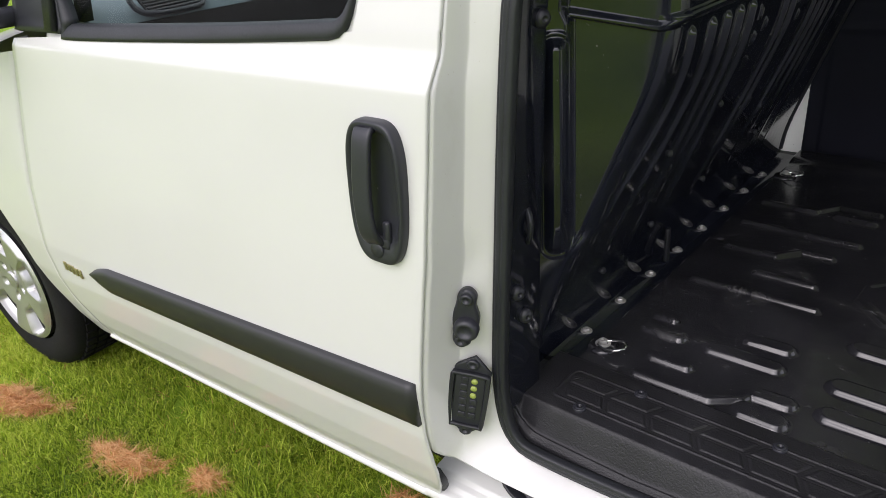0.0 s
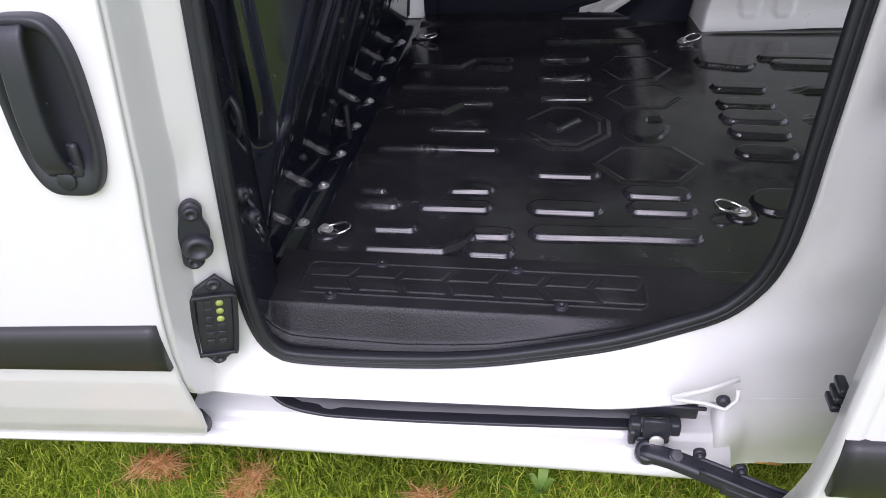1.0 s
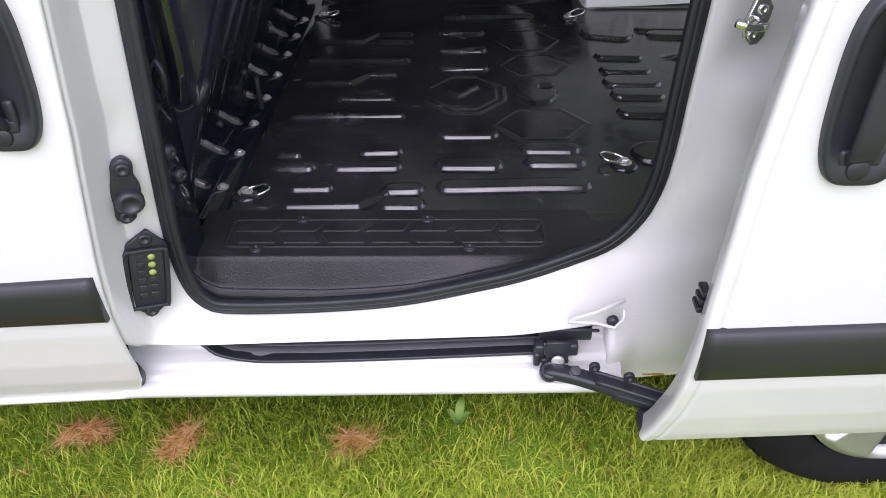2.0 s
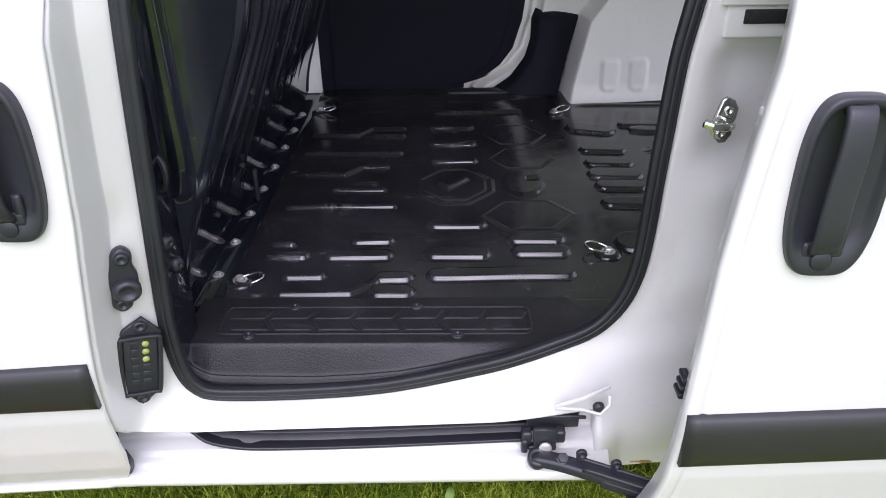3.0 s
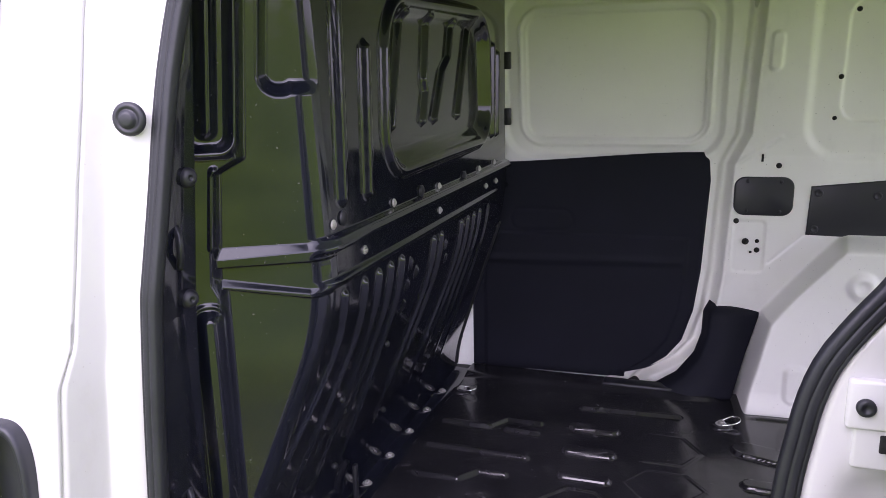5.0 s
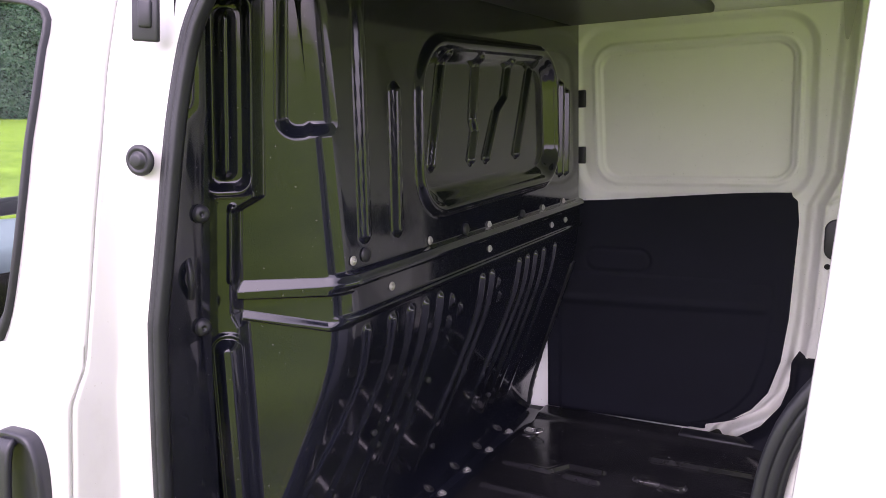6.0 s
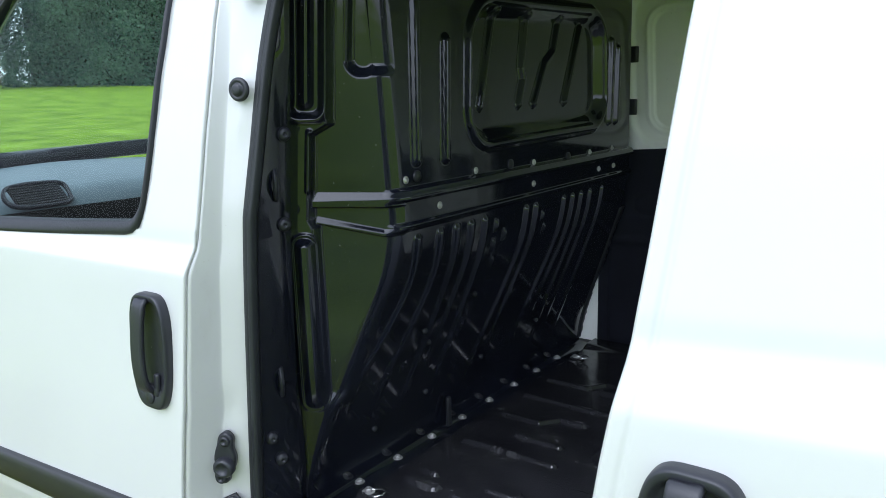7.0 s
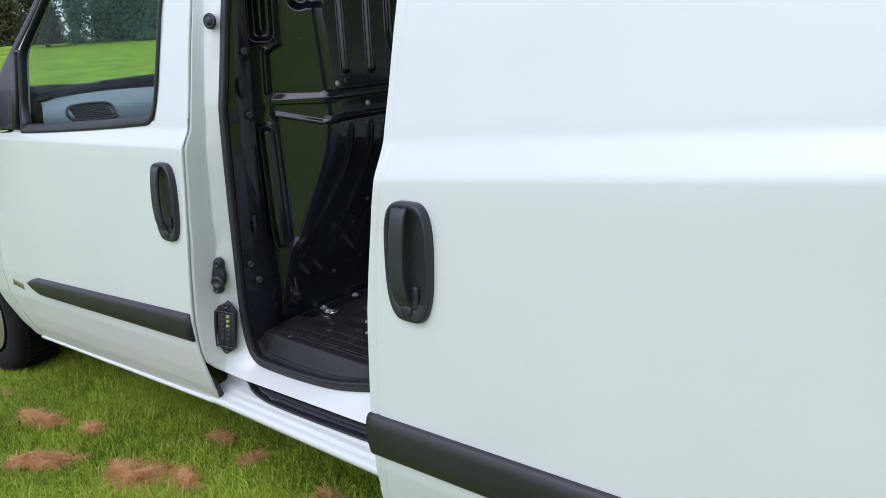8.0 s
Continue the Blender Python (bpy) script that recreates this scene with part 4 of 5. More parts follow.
def build_bulkhead():
    ny = 300
    Z = np.repeat(BZ[:, None], ny, 1)
    y0 = np.maximum(corner_y(BX, BZ), 0.03)
    U = np.linspace(0, 1, ny)
    Y = y0[:, None] + 0.034 + (1.50 - y0 - 0.034)[:, None] * U
    h = np.zeros_like(Y)
    # shelf band with its two beads
    h += 0.014 * bead(np.abs(Z - 1.253), 0.012, 0.004) + 0.010 * bead(np.abs(Z - 1.184), 0.007, 0.005) + 0.004 * bead(np.abs(Z - 1.22), 0.035, 0.006)
    # window-shaped pressing with ribs
    lean = (Z - 1.51) * 0.10
    d = rrect_dist(Y - lean * np.where(Y > 0.93, -1.0, 1.0) * 0.5, Z - 0.02 * (Y - 0.93), 0.568, 1.295, 1.342, 1.672, 0.095)
    h += 0.012 * bead(np.abs(d - 0.004), 0.010, 0.008) - 0.022 * sstep(-0.006, -0.040, d)
    rib = np.zeros_like(h)
    for ya, za, yb, zb in ((0.700, 1.645, 0.640, 1.425), (0.857, 1.645, 0.835, 1.515), (0.835, 1.515, 0.845, 1.49), (0.845, 1.49, 0.822, 1.425), (1.035, 1.645, 1.005, 1.56), (1.005, 1.56, 0.96, 1.53), (0.96, 1.53, 0.90, 1.425), (1.165, 1.630, 1.075, 1.425)):
        rib = np.maximum(rib, 0.012 * bead(seg_dist(Y, Z, ya, za, yb, zb), 0.009, 0.006))
    h += rib
    # upright beads beside it
    for y, za, zb in ((0.366, 1.325, 1.74), (0.470, 1.32, 1.57), (1.335, 1.36, 1.60), (1.385, 1.36, 1.58)):
        h += 0.012 * bead(seg_dist(Y, Z, y, za, y + 0.01, zb), 0.012, 0.007)
    # long ribs over the sloping lower part
    for y, zb, lean_y in ((0.365, 0.74, -0.13), (0.448, 0.70, -0.11), (0.513, 0.66, -0.06), (0.572, 0.74, -0.05), (0.632, 0.62, -0.06), (0.832, 0.64, -0.09), (0.884, 0.70, -0.07), (1.045, 0.68, -0.08), (1.10, 0.74, -0.06), (1.155, 0.66, -0.05), (1.215, 0.70, -0.04), (1.30, 0.66, -0.03)):
        bend = y + lean_y * sstep(1.10, zb, Z)
        dist = np.where(Z > 1.15, np.hypot(Y - y, Z - 1.15), np.where(Z < zb, 9, np.abs(Y - bend)))
        h += 0.009 * bead(dist, 0.008, 0.008) * sstep(zb - 0.01, zb + 0.22, Z)
    for y, z in ((0.69, 1.13), (0.69, 1.08), (0.70, 1.03), (0.735, 1.10), (0.93, 1.12), (0.95, 1.08), (0.42, 0.82), (0.64, 0.86), (0.86, 0.9), (1.0, 0.84)):
        h += 0.006 * bead(np.maximum(np.abs(Y - y), np.abs(Z - z) * 0.7), 0.008, 0.006)
    X = np.repeat(BX[:, None], ny, 1) + h
    foot = np.stack([X[0] + 0.055, Y[0], np.full(ny, 0.5535)], -1)
    PM = np.stack([X, Y, Z], -1)
    main = grid(np.concatenate([foot[None], PM], 0))
    # return towards the pillar
    ns = 150
    S = np.linspace(0, 1, ns)
    cut = np.clip((BX - 0.04) * 0.3, 0, 0.020)
    xs = np.minimum(return_x(BZ) - 0.157, BX - cut - 0.004)
    RX = xs[:, None] + (BX - cut - xs)[:, None] * S
    RZ = np.repeat(BZ[:, None], ns, 1)
    RY = np.maximum(corner_y(RX, RZ), 0.03)
    q = (RX - return_x(RZ)) * 1.306
    wedge = np.clip(-q / 0.162, 0, 1)
    # shoulder beside the seal, with its boxes; it fades out where the return narrows
    brow = table(RZ, [0.5, 1.195, 1.215, 1.385, 1.405, 1.9], [-0.149, -0.149, -0.158, -0.158, -0.122, -0.122])
    thin = sstep(0.66, 0.90, RZ)
    r = 0.026 * sstep(0.012, -0.010, q - brow) * thin
    # shelf wedge and the crease under it
    zc, zl = 1.2525 - 0.040 * (q + 0.162), 1.213 - 0.235 * (q + 0.162)
    r = np.maximum(r, np.clip(0.70 * (zc + 0.016 - RZ), 0, 0.009 + 0.003 * wedge) * sstep(-0.0165, -0.0125, RZ - zc) * sstep(-0.172, -0.162, q))
    r = np.maximum(r, np.clip(0.70 * (zl + 0.008 - RZ), 0, 0.0055 + 0.002 * wedge) * sstep(-0.0085, -0.0055, RZ - zl) * sstep(-0.172, -0.162, q))
    cap = rrect_dist(q, RZ, -0.196, -0.152, 0.80, 1.180, 0.020)
    r += (0.020 * sstep(0.002, -0.018, cap) + 0.004 * bead(np.abs(cap - 0.004), 0.003, 0.003)) * sstep(0.76, 0.90, RZ)
    r += 0.008 * bead(rrect_dist(q, RZ, -0.204, -0.128, 1.412, 1.712, 0.020), 0.001, 0.007) - 0.020 * bead(rrect_dist(q, RZ, -0.196, -0.138, 1.424, 1.700, 0.018), 0.001, 0.009) + 0.018 * bead(seg_dist(q, RZ, -0.168, 1.45, -0.168, 1.675), 0.009, 0.008)
    r -= 0.022 * bead(rrect_dist(q, RZ, -0.086, -0.030, 1.505, 1.90, 0.026), 0.001, 0.012)
    r += 0.006 * bead(seg_dist(q, RZ, -0.160, 1.39, -0.162, 1.275), 0.005, 0.004)
    PR = np.stack([RX + 0.643 * r, RY - 0.766 * r, RZ], -1)
    ret = grid(PR)
    # rounded corner between return and main panel
    C = np.stack([BX + 0.5 * (r[:, -1] + h[:, 0]), y0 - 0.25 * r[:, -1], BZ], -1)
    K = np.linspace(0, 1, 12)[None, :, None]
    bend = grid((1 - K) ** 2 * PR[:, -1:] + 2 * K * (1 - K) * C[:, None] + K ** 2 * PM[:, :1])
    # flange behind the seal, a step outwards from the return
    fx = flange_x(BZ)
    edge = PR[:, 0]
    lip = np.stack([edge, edge + [0.004, -0.006, 0], np.stack([fx - 0.004, np.minimum(0.105, edge[:, 1] - 0.014), BZ], -1), np.stack([fx, np.minimum(0.098, edge[:, 1] - 0.020), BZ], -1), np.stack([fx, 0 * fx + 0.045, BZ], -1), np.stack([fx - 0.001, np.maximum(0.004, seal_y(fx, BZ) + 0.017), BZ], -1)], 1)
    bm = joined(main, ret, bend, grid(lip))
    bmesh.ops.remove_doubles(bm, verts=bm.verts, dist=2e-4)
    return part("bulkhead", bm, M["black"], van, "glossy black pressed steel bulkhead")


bulkhead = build_bulkhead()


def hexbolt(name, m, mat, parent, r=1.0, label=""):
    bm = merge(lathe([(0.016 * r, 0), (0.016 * r, 0.002), (0.010 * r, 0.003)], 18), lathe([(0.0098 * r, 0.002), (0.0098 * r, 0.009 * r), (0.008 * r, 0.0108 * r), (0.004 * r, 0.0108 * r), (0.0035 * r, 0.0085 * r), (0, 0.0085 * r)], 6))
    return part(name, bm, mat, parent, label, smooth=False, m=m)


XP = pose(0, 0, 0, 0, 90, 0)
for y, z in ((0.326, 1.284), (0.587, 1.278), (0.862, 1.272), (1.20, 1.272), (1.36, 1.272), (0.438, 1.216), (0.857, 1.216), (1.26, 1.216), (1.37, 1.216)):
    hexbolt("bolt", Matrix.Translation((0.2195 if z > 1.23 else 0.222, y, z)) @ XP, M["zinc"], bulkhead, 0.52)
for y, z in ((0.365, 1.288), (0.745, 1.278), (1.06, 1.27)):
    part("plug", lathe([(0.013, 0), (0.013, 0.003), (0.010, 0.005), (0, 0.006)], 16, Matrix.Translation((0.2185, y, z)) @ XP), M["rubber"], bulkhead)
for x, y, z in ((0.129, 0.082, 1.393), (0.111, 0.083, 1.220), (0.0895, 0.030, 0.790), (0.0885, 0.052, 0.735)):
    part("dome_bolt", lathe([(0.014, 0), (0.014, 0.004), (0.011, 0.010), (0.006, 0.0125), (0.003, 0.0125), (0.003, 0.010), (0, 0.010)], 18, Matrix.Translation((x, y, z)) @ pose(0, 0, 0, 0, 90, -25)), M["plastic"], bulkhead)
for z in (1.30, 0.90):
    part("striker_loop", sweep(smooth_path([(float(flange_x(z)) - 0.002, 0.062, z - 0.03), (float(flange_x(z)) + 0.008, 0.055, z - 0.01), (float(flange_x(z)) + 0.008, 0.055, z + 0.015), (float(flange_x(z)) - 0.002, 0.062, z + 0.03)], 14), rounded_section(0.009, 0.009, 0.003)), M["plastic"], bulkhead)
for y, z in ((0.36, 0.67), (0.55, 0.70), (0.80, 0.72), (0.47, 0.90), (0.50, 0.86), (1.10, 0.75), (0.66, 0.95)):
    part("rivet", lathe([(0.008, 0), (0.006, 0.005), (0, 0.006)], 12, Matrix.Translation((float(np.interp(z, BZ, BX)), y, z)) @ pose(0, 0, 0, 0, 68, 0)), M["rubber"], bulkhead)
part("clip", box((0.010, 0.016, 0.085), (0.066, 0.66, 0.600), 0.003), M["rubber"], bulkhead)

# ragged foam along the bulkhead's far edge
fz = np.linspace(0.57, 1.06, 46)
fj = np.random.default_rng(3).uniform(-0.006, 0.008, 46) + 0.006 * np.sin(fz * 31)
fx = np.interp(fz, BZ, BX)
part("foam_strip", thicken(grid(np.stack([np.stack([fx + 0.002, 0 * fz + 1.485, fz], -1), np.stack([fx + 0.004, 0 * fz + 1.505, fz], -1), np.stack([fx, 1.522 + fj, fz], -1)], 1)), 0.006), M["rubber"], bulkhead, "ragged black foam sealing strip")

# ---------------------------------------------------------------- load floor
PILLS_MID = [(0.505, 1.163, 0.605, 1.161, 0.020), (0.508, 1.028, 0.608, 1.026, 0.020), (0.514, 0.899, 0.612, 0.897, 0.017), (0.522, 0.523, 0.618, 0.522, 0.023), (0.522, 0.385, 0.622, 0.384, 0.023), (0.528, 0.297, 0.80, 0.303, 0.021), (0.707, 0.450, 0.795, 0.450, 0.021), (0.712, 0.393, 0.80, 0.393, 0.021)]
PILLS_RIGHT = [(0.945, 1.150, 1.02, 1.130, 0.038), (0.945, 0.975, 1.035, 0.970, 0.022), (0.948, 0.881, 1.035, 0.873, 0.024), (0.953, 0.805, 1.038, 0.799, 0.032), (0.955, 0.730, 1.038, 0.725, 0.026), (0.955, 0.634, 1.03, 0.629, 0.026), (1.09, 1.178, 1.25, 1.165, 0.02), (1.12, 1.13, 1.25, 1.12, 0.024), (0.97, 0.43, 1.06, 0.43, 0.045), (1.15, 0.97, 1.25, 0.97, 0.024), (1.15, 0.80, 1.25, 0.80, 0.024)]
PILLS_LEFT = [(0.160, 0.428, 0.195, 0.427, 0.010), (0.165, 0.378, 0.228, 0.378, 0.018), (0.345, 0.444, 0.41, 0.446, 0.018), (0.295, 0.377, 0.412, 0.379, 0.018), (0.215, 0.292, 0.28, 0.294, 0.014), (0.412, 0.232, 0.462, 0.231, 0.022), (0.415, 0.285, 0.462, 0.287, 0.018)]
LINES = [(0.155, 0.606, 0.41, 0.609), (0.257, 0.702, 0.378, 0.703), (0.157, 0.800, 0.267, 0.799), (0.267, 0.799, 0.306, 0.848), (0.306, 0.848, 0.374, 0.851), (0.142, 0.948, 0.406, 0.946), (0.140, 1.092, 0.267, 1.090), (0.267, 1.090, 0.307, 1.148), (0.307, 1.148, 0.405, 1.146), (0.325, 1.088, 0.406, 1.086), (0.212, 0.217, 0.35, 0.218), (0.35, 0.218, 0.395, 0.252), (0.395, 0.252, 0.412, 0.285), (0.504, 1.284, 0.772, 1.296)]
HEXES = [(0.742, 0.572, 0.100, 0.074), (0.742, 1.100, 0.085, 0.078), (0.752, 0.915, 0.085, 0.066)]


def build_floor():
    x = np.r_[np.linspace(0.085, 1.10, 380), np.linspace(1.106, 2.36, 60)]
    y = np.linspace(0.058, 1.52, 480)
    X, Y = np.meshgrid(x, y)
    h = np.zeros_like(X)
    for a in (PILLS_MID, PILLS_RIGHT, PILLS_LEFT):
        for x0, y0, x1, y1, r in a:
            h = np.maximum(h, 0.010 * (1 - sstep(r - 0.005, r + 0.002, seg_dist(X, Y, x0, y0, x1, y1))))
    # broad shallow panels whose near edge shows as a line
    for x0, y0, x1, y1 in LINES:
        h = np.maximum(h, 0.0095 * bead(seg_dist(X, Y, x0, y0 + 0.009, x1, y1 + 0.009), 0.009, 0.005))
    for cx, cy, rx, ry in HEXES:
        ax, ay = np.abs(X - cx) / rx, np.abs(Y - cy) / ry
        d = np.maximum(ay, ax * 0.9 + ay * 0.5) - 1
        h += 0.0024 * bead(np.abs(d), 0.03, 0.05) + 0.0012 * sstep(0.02, -0.04, d)
    ox, oy = np.abs(X - 0.565) / 0.095, np.abs(Y - 0.740) / 0.105
    ang = np.maximum(np.maximum(ox, oy), (ox + oy) * 0.74)
    h += 0.0032 * bead(np.abs(ang - 1), 0.05, 0.06) + 0.0022 * (1 - sstep(0.76, 0.92, ang))
    h += 0.009 * bead(np.minimum(seg_dist(X, Y, 0.530, 0.748, 0.550, 0.722), seg_dist(X, Y, 0.550, 0.722, 0.592, 0.770)), 0.008, 0.005)
    h += 0.010 * (1 - sstep(0.80, 1.0, np.hypot((X - 0.745) / 0.058, (Y - 0.75) / 0.088))) * (seg_dist(X, Y, 0.765, 0.765, 0.83, 0.775) > 0.016)
    for yy in (1.36, 1.40):
        h += 0.006 * bead(np.abs(Y - yy), 0.009, 0.006) * sstep(0.95, 1.0, X)
    h += 0.012 * sstep(1.42, 1.46, Y) * sstep(0.9, 0.85, X)
    h += 0.0035 * sstep(0.094, 0.100, X)
    h += 0.010 * (1 - sstep(0.0, 0.012, rrect_dist(X, Y, 0.76, 1.05, 0.10, 0.19, 0.02)))
    h += 0.0006 * np.sin(X * 23 + 2 * np.sin(Y * 9)) * np.sin(Y * 17)
    h = np.where(X < 0.094, h * 0.0, h)
    h -= 0.12 * sstep(0.197, 0.192, Y) * sstep(0.775, 0.76, X)
    return part("floor_liner", grid(np.stack([X, Y, 0.552 + h], -1)), M["liner"], van, "black moulded floor liner with raised ribs")


floor = build_floor()
part("floor_pan", box((2.4, 1.40, 0.03), (1.17, 0.92, 0.527), 0.004), M["dark"], van)


def build_tread():
    x, y = np.linspace(0.066, 0.872, 460), np.linspace(0, 1, 170)
    X, Y = np.meshgrid(x, y)
    brink = table(X, [0.06, 0.12, 0.31, 0.46, 0.60, 0.70, 0.82, 0.88], [0.02, 0.004, 0.002, 0.004, 0.012, 0.03, 0.06, 0.09])
    back = 0.205 - 0.035 * sstep(0.785, 0.808, X)
    Y = brink + (back - brink) * Y
    edge = 0.052 + 0.008 * np.clip((X - 0.45) / 0.35, 0, 1)
    zf = table(X, [0.060, 0.068, 0.078, 0.090, 0.105, 0.125, 0.15, 0.31, 0.40, 0.47, 0.54, 0.60, 0.68, 0.75, 0.88], [0.575, 0.553, 0.534, 0.518, 0.507, 0.500, 0.497, 0.495, 0.501, 0.510, 0.526, 0.543, 0.559, 0.566, 0.566])
    top = 0.567
    t = np.clip((edge - Y) / np.maximum(edge - brink - 0.004, 0.004), 0, 1)
    # rounded brow, steep pocket wall, then a ledge out to the seal
    wall = np.clip(t / 0.66, 0, 1)
    drop = 0.84 * np.where(wall < 0.3, 0.5 * wall ** 2 / 0.3 / 0.75, np.where(wall < 0.8, (wall - 0.15) / 0.75, 1 - (1 - wall) ** 2 / 0.4 / 0.75)) + 0.10 * sstep(0.70, 1.0, t)
    z = top - np.maximum(top - zf - 0.006, 0) * drop
    rim = np.minimum(1 - t, (X - 0.066) / 0.075 + 0.06)
    z += np.clip(top - zf, 0, 0.07) * 0.06 * bead(np.abs(rim - 0.28), 0.015, 0.05) * sstep(0.0, 0.2, t)
    d = rrect_dist(X, Y, 0.124, 0.706, 0.078, 0.164, 0.014)
    z += 0.0022 * bead(np.abs(d), 0.0018, 0.002)
    for k in range(7):
        cx = 0.172 + 0.0815 * k
        for s in (1, -1):
            v = (Y - 0.121) * s
            u = X - cx + 0.006 - 0.55 * v
            pad = np.maximum(np.abs(v - 0.018) - 0.0142, np.abs(u) - 0.0350)
            z += 0.0016 * (1 - sstep(-0.0024, 0.0, pad)) - 0.0007 * bead(np.abs(pad - 0.001), 0.0008, 0.0012)
    z -= 0.006 * sstep(back - 0.009, back, Y)
    return part("sill_cover", grid(np.stack([X, Y, z], -1)), M["sill_plastic"], van, "black grained plastic step cover with chevron tread pads")


tread = build_tread()
for x, y in ((0.255, 0.163), (0.492, 0.163), (0.186, 0.070), (0.571, 0.072)):
    part("screw", lathe([(0.0115, -0.002), (0.0115, 0.003), (0.0105, 0.0042), (0.0095, 0.0035), (0.0085, 0.004), (0.007, 0.0052), (0.0035, 0.0052), (0.003, 0.002), (0, 0.002)], 20, Matrix.Translation((x, y, 0.5675))), M["plastic"], tread, "dark cross-head screw")
for k in range(8):
    hexbolt("floor_bolt", Matrix.Translation((0.064, 0.300 + 0.1420 * k, 0.556)) @ pose(0, 0, 0, 0, 0, 17 * k), M["zinc"], floor, 0.75, "zinc-plated flange bolt")


def lashing_ring(x, y, turn):
    m = Matrix.Translation((x, y, 0.5555)) @ pose(0, 0, 0, 0, 0, turn)
    lr = part("lashing_ring", lathe([(0.030, 0), (0.030, 0.003), (0.022, 0.006), (0.012, 0.007), (0, 0.007)], 28), M["liner"], floor, "steel lashing ring on a dished plate", m=m)
    part("ring", sweep(smooth_path([(-0.004, -0.012, 0.008), (0.022, -0.020, 0.013), (0.045, -0.014, 0.018), (0.052, 0.004, 0.020), (0.038, 0.018, 0.018), (0.012, 0.014, 0.012), (-0.002, 0.002, 0.009)], 36), rounded_section(0.005, 0.005, 0.0024)), M["chrome"], lr, m=m)
    hexbolt("ring_bolt", m @ Matrix.Translation((0, 0, 0.006)), M["zinc"], lr, 0.95)


lashing_ring(0.118, 0.272, -10)
lashing_ring(0.122, 1.314, -15)
lashing_ring(0.902, 0.383, 165)
lashing_ring(0.887, 1.284, 20)


# ---------------------------------------------------------------- load space: far side
def far_y(X, Z):
    return 1.575 + 0.04 * X - 0.13 * np.clip(Z - 1.28, 0, 1)


def build_far_side():
    x, z = np.r_[np.linspace(-0.03, 1.45, 400), np.linspace(1.46, 2.36, 50)], np.linspace(0.53, 1.82, 340)
    X, Z = np.meshgrid(x, z)
    h = np.zeros_like(X)
    # sliding door: pressed window panel
    d = rrect_dist(X, Z, 0.275, 0.800, 1.325, 1.695, 0.05)
    h -= 0.010 * (1 - sstep(-0.003, 0.003, d)) - 0.006 * bead(np.abs(d - 0.018), 0.006, 0.004)
    d2 = rrect_dist(X, Z, 0.215, 0.845, 1.275, 1.76, 0.085)
    h += 0.016 * sstep(-0.004, 0.018, d2)
    # door edge channel and pillar
    edge = table(Z, [0.5, 0.566, 0.60, 0.631, 0.69, 0.79, 0.92, 1.25, 1.34, 1.8], [0.60, 0.645, 0.705, 0.757, 0.803, 0.834, 0.849, 0.864, 0.905, 0.925])
    h -= 0.030 * bead(np.abs(X - edge), 0.012, 0.010)
    h += 0.028 * sstep(0.0, 0.03, X - edge - 0.01)
    h += 0.010 * bead(np.abs(X - edge - 0.028), 0.004, 0.004)
    # rear quarter pressing
    d3 = rrect_dist(X, Z, 1.155, 1.75, 1.375, 1.70, 0.05)
    h -= 0.010 * (1 - sstep(-0.004, 0.004, d3))
    h -= 0.012 * (1 - sstep(0.0, 0.03, rrect_dist(X, Z, 1.09, 1.82, 1.29, 1.77, 0.08)))
    h += 0.008 * bead(rrect_dist(X, Z, 0.965, 0.995, 1.52, 1.62, 0.014), 0.001, 0.006)
    h += 0.005 * bead(seg_dist(X, Z, 0.905, 1.26, 1.01, 1.33), 0.005, 0.005)
    h -= 0.004 * bead(rrect_dist(X, Z, 0.90, 0.985, 0.93, 1.085, 0.012), 0.001, 0.004)
    # wheel arch box
    slope = table(Z, [0.543, 0.813, 0.891, 0.994, 1.06], [0.925, 0.989, 1.05, 1.138, 1.195])
    m = sstep(0.0, 0.024, X - slope) * sstep(1.06, 1.02, Z) * sstep(1.95, 1.8, X)
    h += 0.115 * m + 0.05 * m * sstep(0.95, 0.60, Z)
    h += 0.022 * sstep(0.62, 0.56, Z) * sstep(0.93, 0.96, X)
    for a in (1.055, 1.150):
        h += 0.010 * bead(rrect_dist(X, Z, a, a + 0.055, 0.595, 0.695, 0.018), 0.001, 0.009) * m
    h += 0.012 * bead(np.hypot(X - 1.235, Z - 0.93), 0.035, 0.012) - 0.008 * bead(np.hypot(X - 1.235, Z - 0.93), 0.014, 0.008)
    h -= 0.003 * bead(seg_dist(X, Z, 1.00, 0.96, 1.13, 1.09), 0.003, 0.003)
    wall = grid(np.stack([X, far_y(X, Z) - h, Z], -1), flip=True)
    return part("inner_side", wall, M["inner_white"], van, "white pressed inner side panel")


inner = build_far_side()


def on_wall(x, z, lift):
    return Matrix.Translation((x, float(far_y(x, z)) - lift, z)) @ pose(0, 0, 0, 0, 0, 2.3)


def plate(x0, x1, z0, z1, r, depth, bev):
    c = [(x1 - r, z1 - r, 0), (x0 + r, z1 - r, 90), (x0 + r, z0 + r, 180), (x1 - r, z0 + r, 270)]
    return prism([(cx + r * math.cos(radians(a + 15 * k)), cz + r * math.sin(radians(a + 15 * k))) for cx, cz, a in c for k in range(7)], depth, bev)


hatch = part("access_cover", plate(-0.081, 0.081, -0.057, 0.057, 0.03, 0.014, 0.004), M["plastic"], inner, "black access cover", m=on_wall(0.975, 1.160, 0.049))
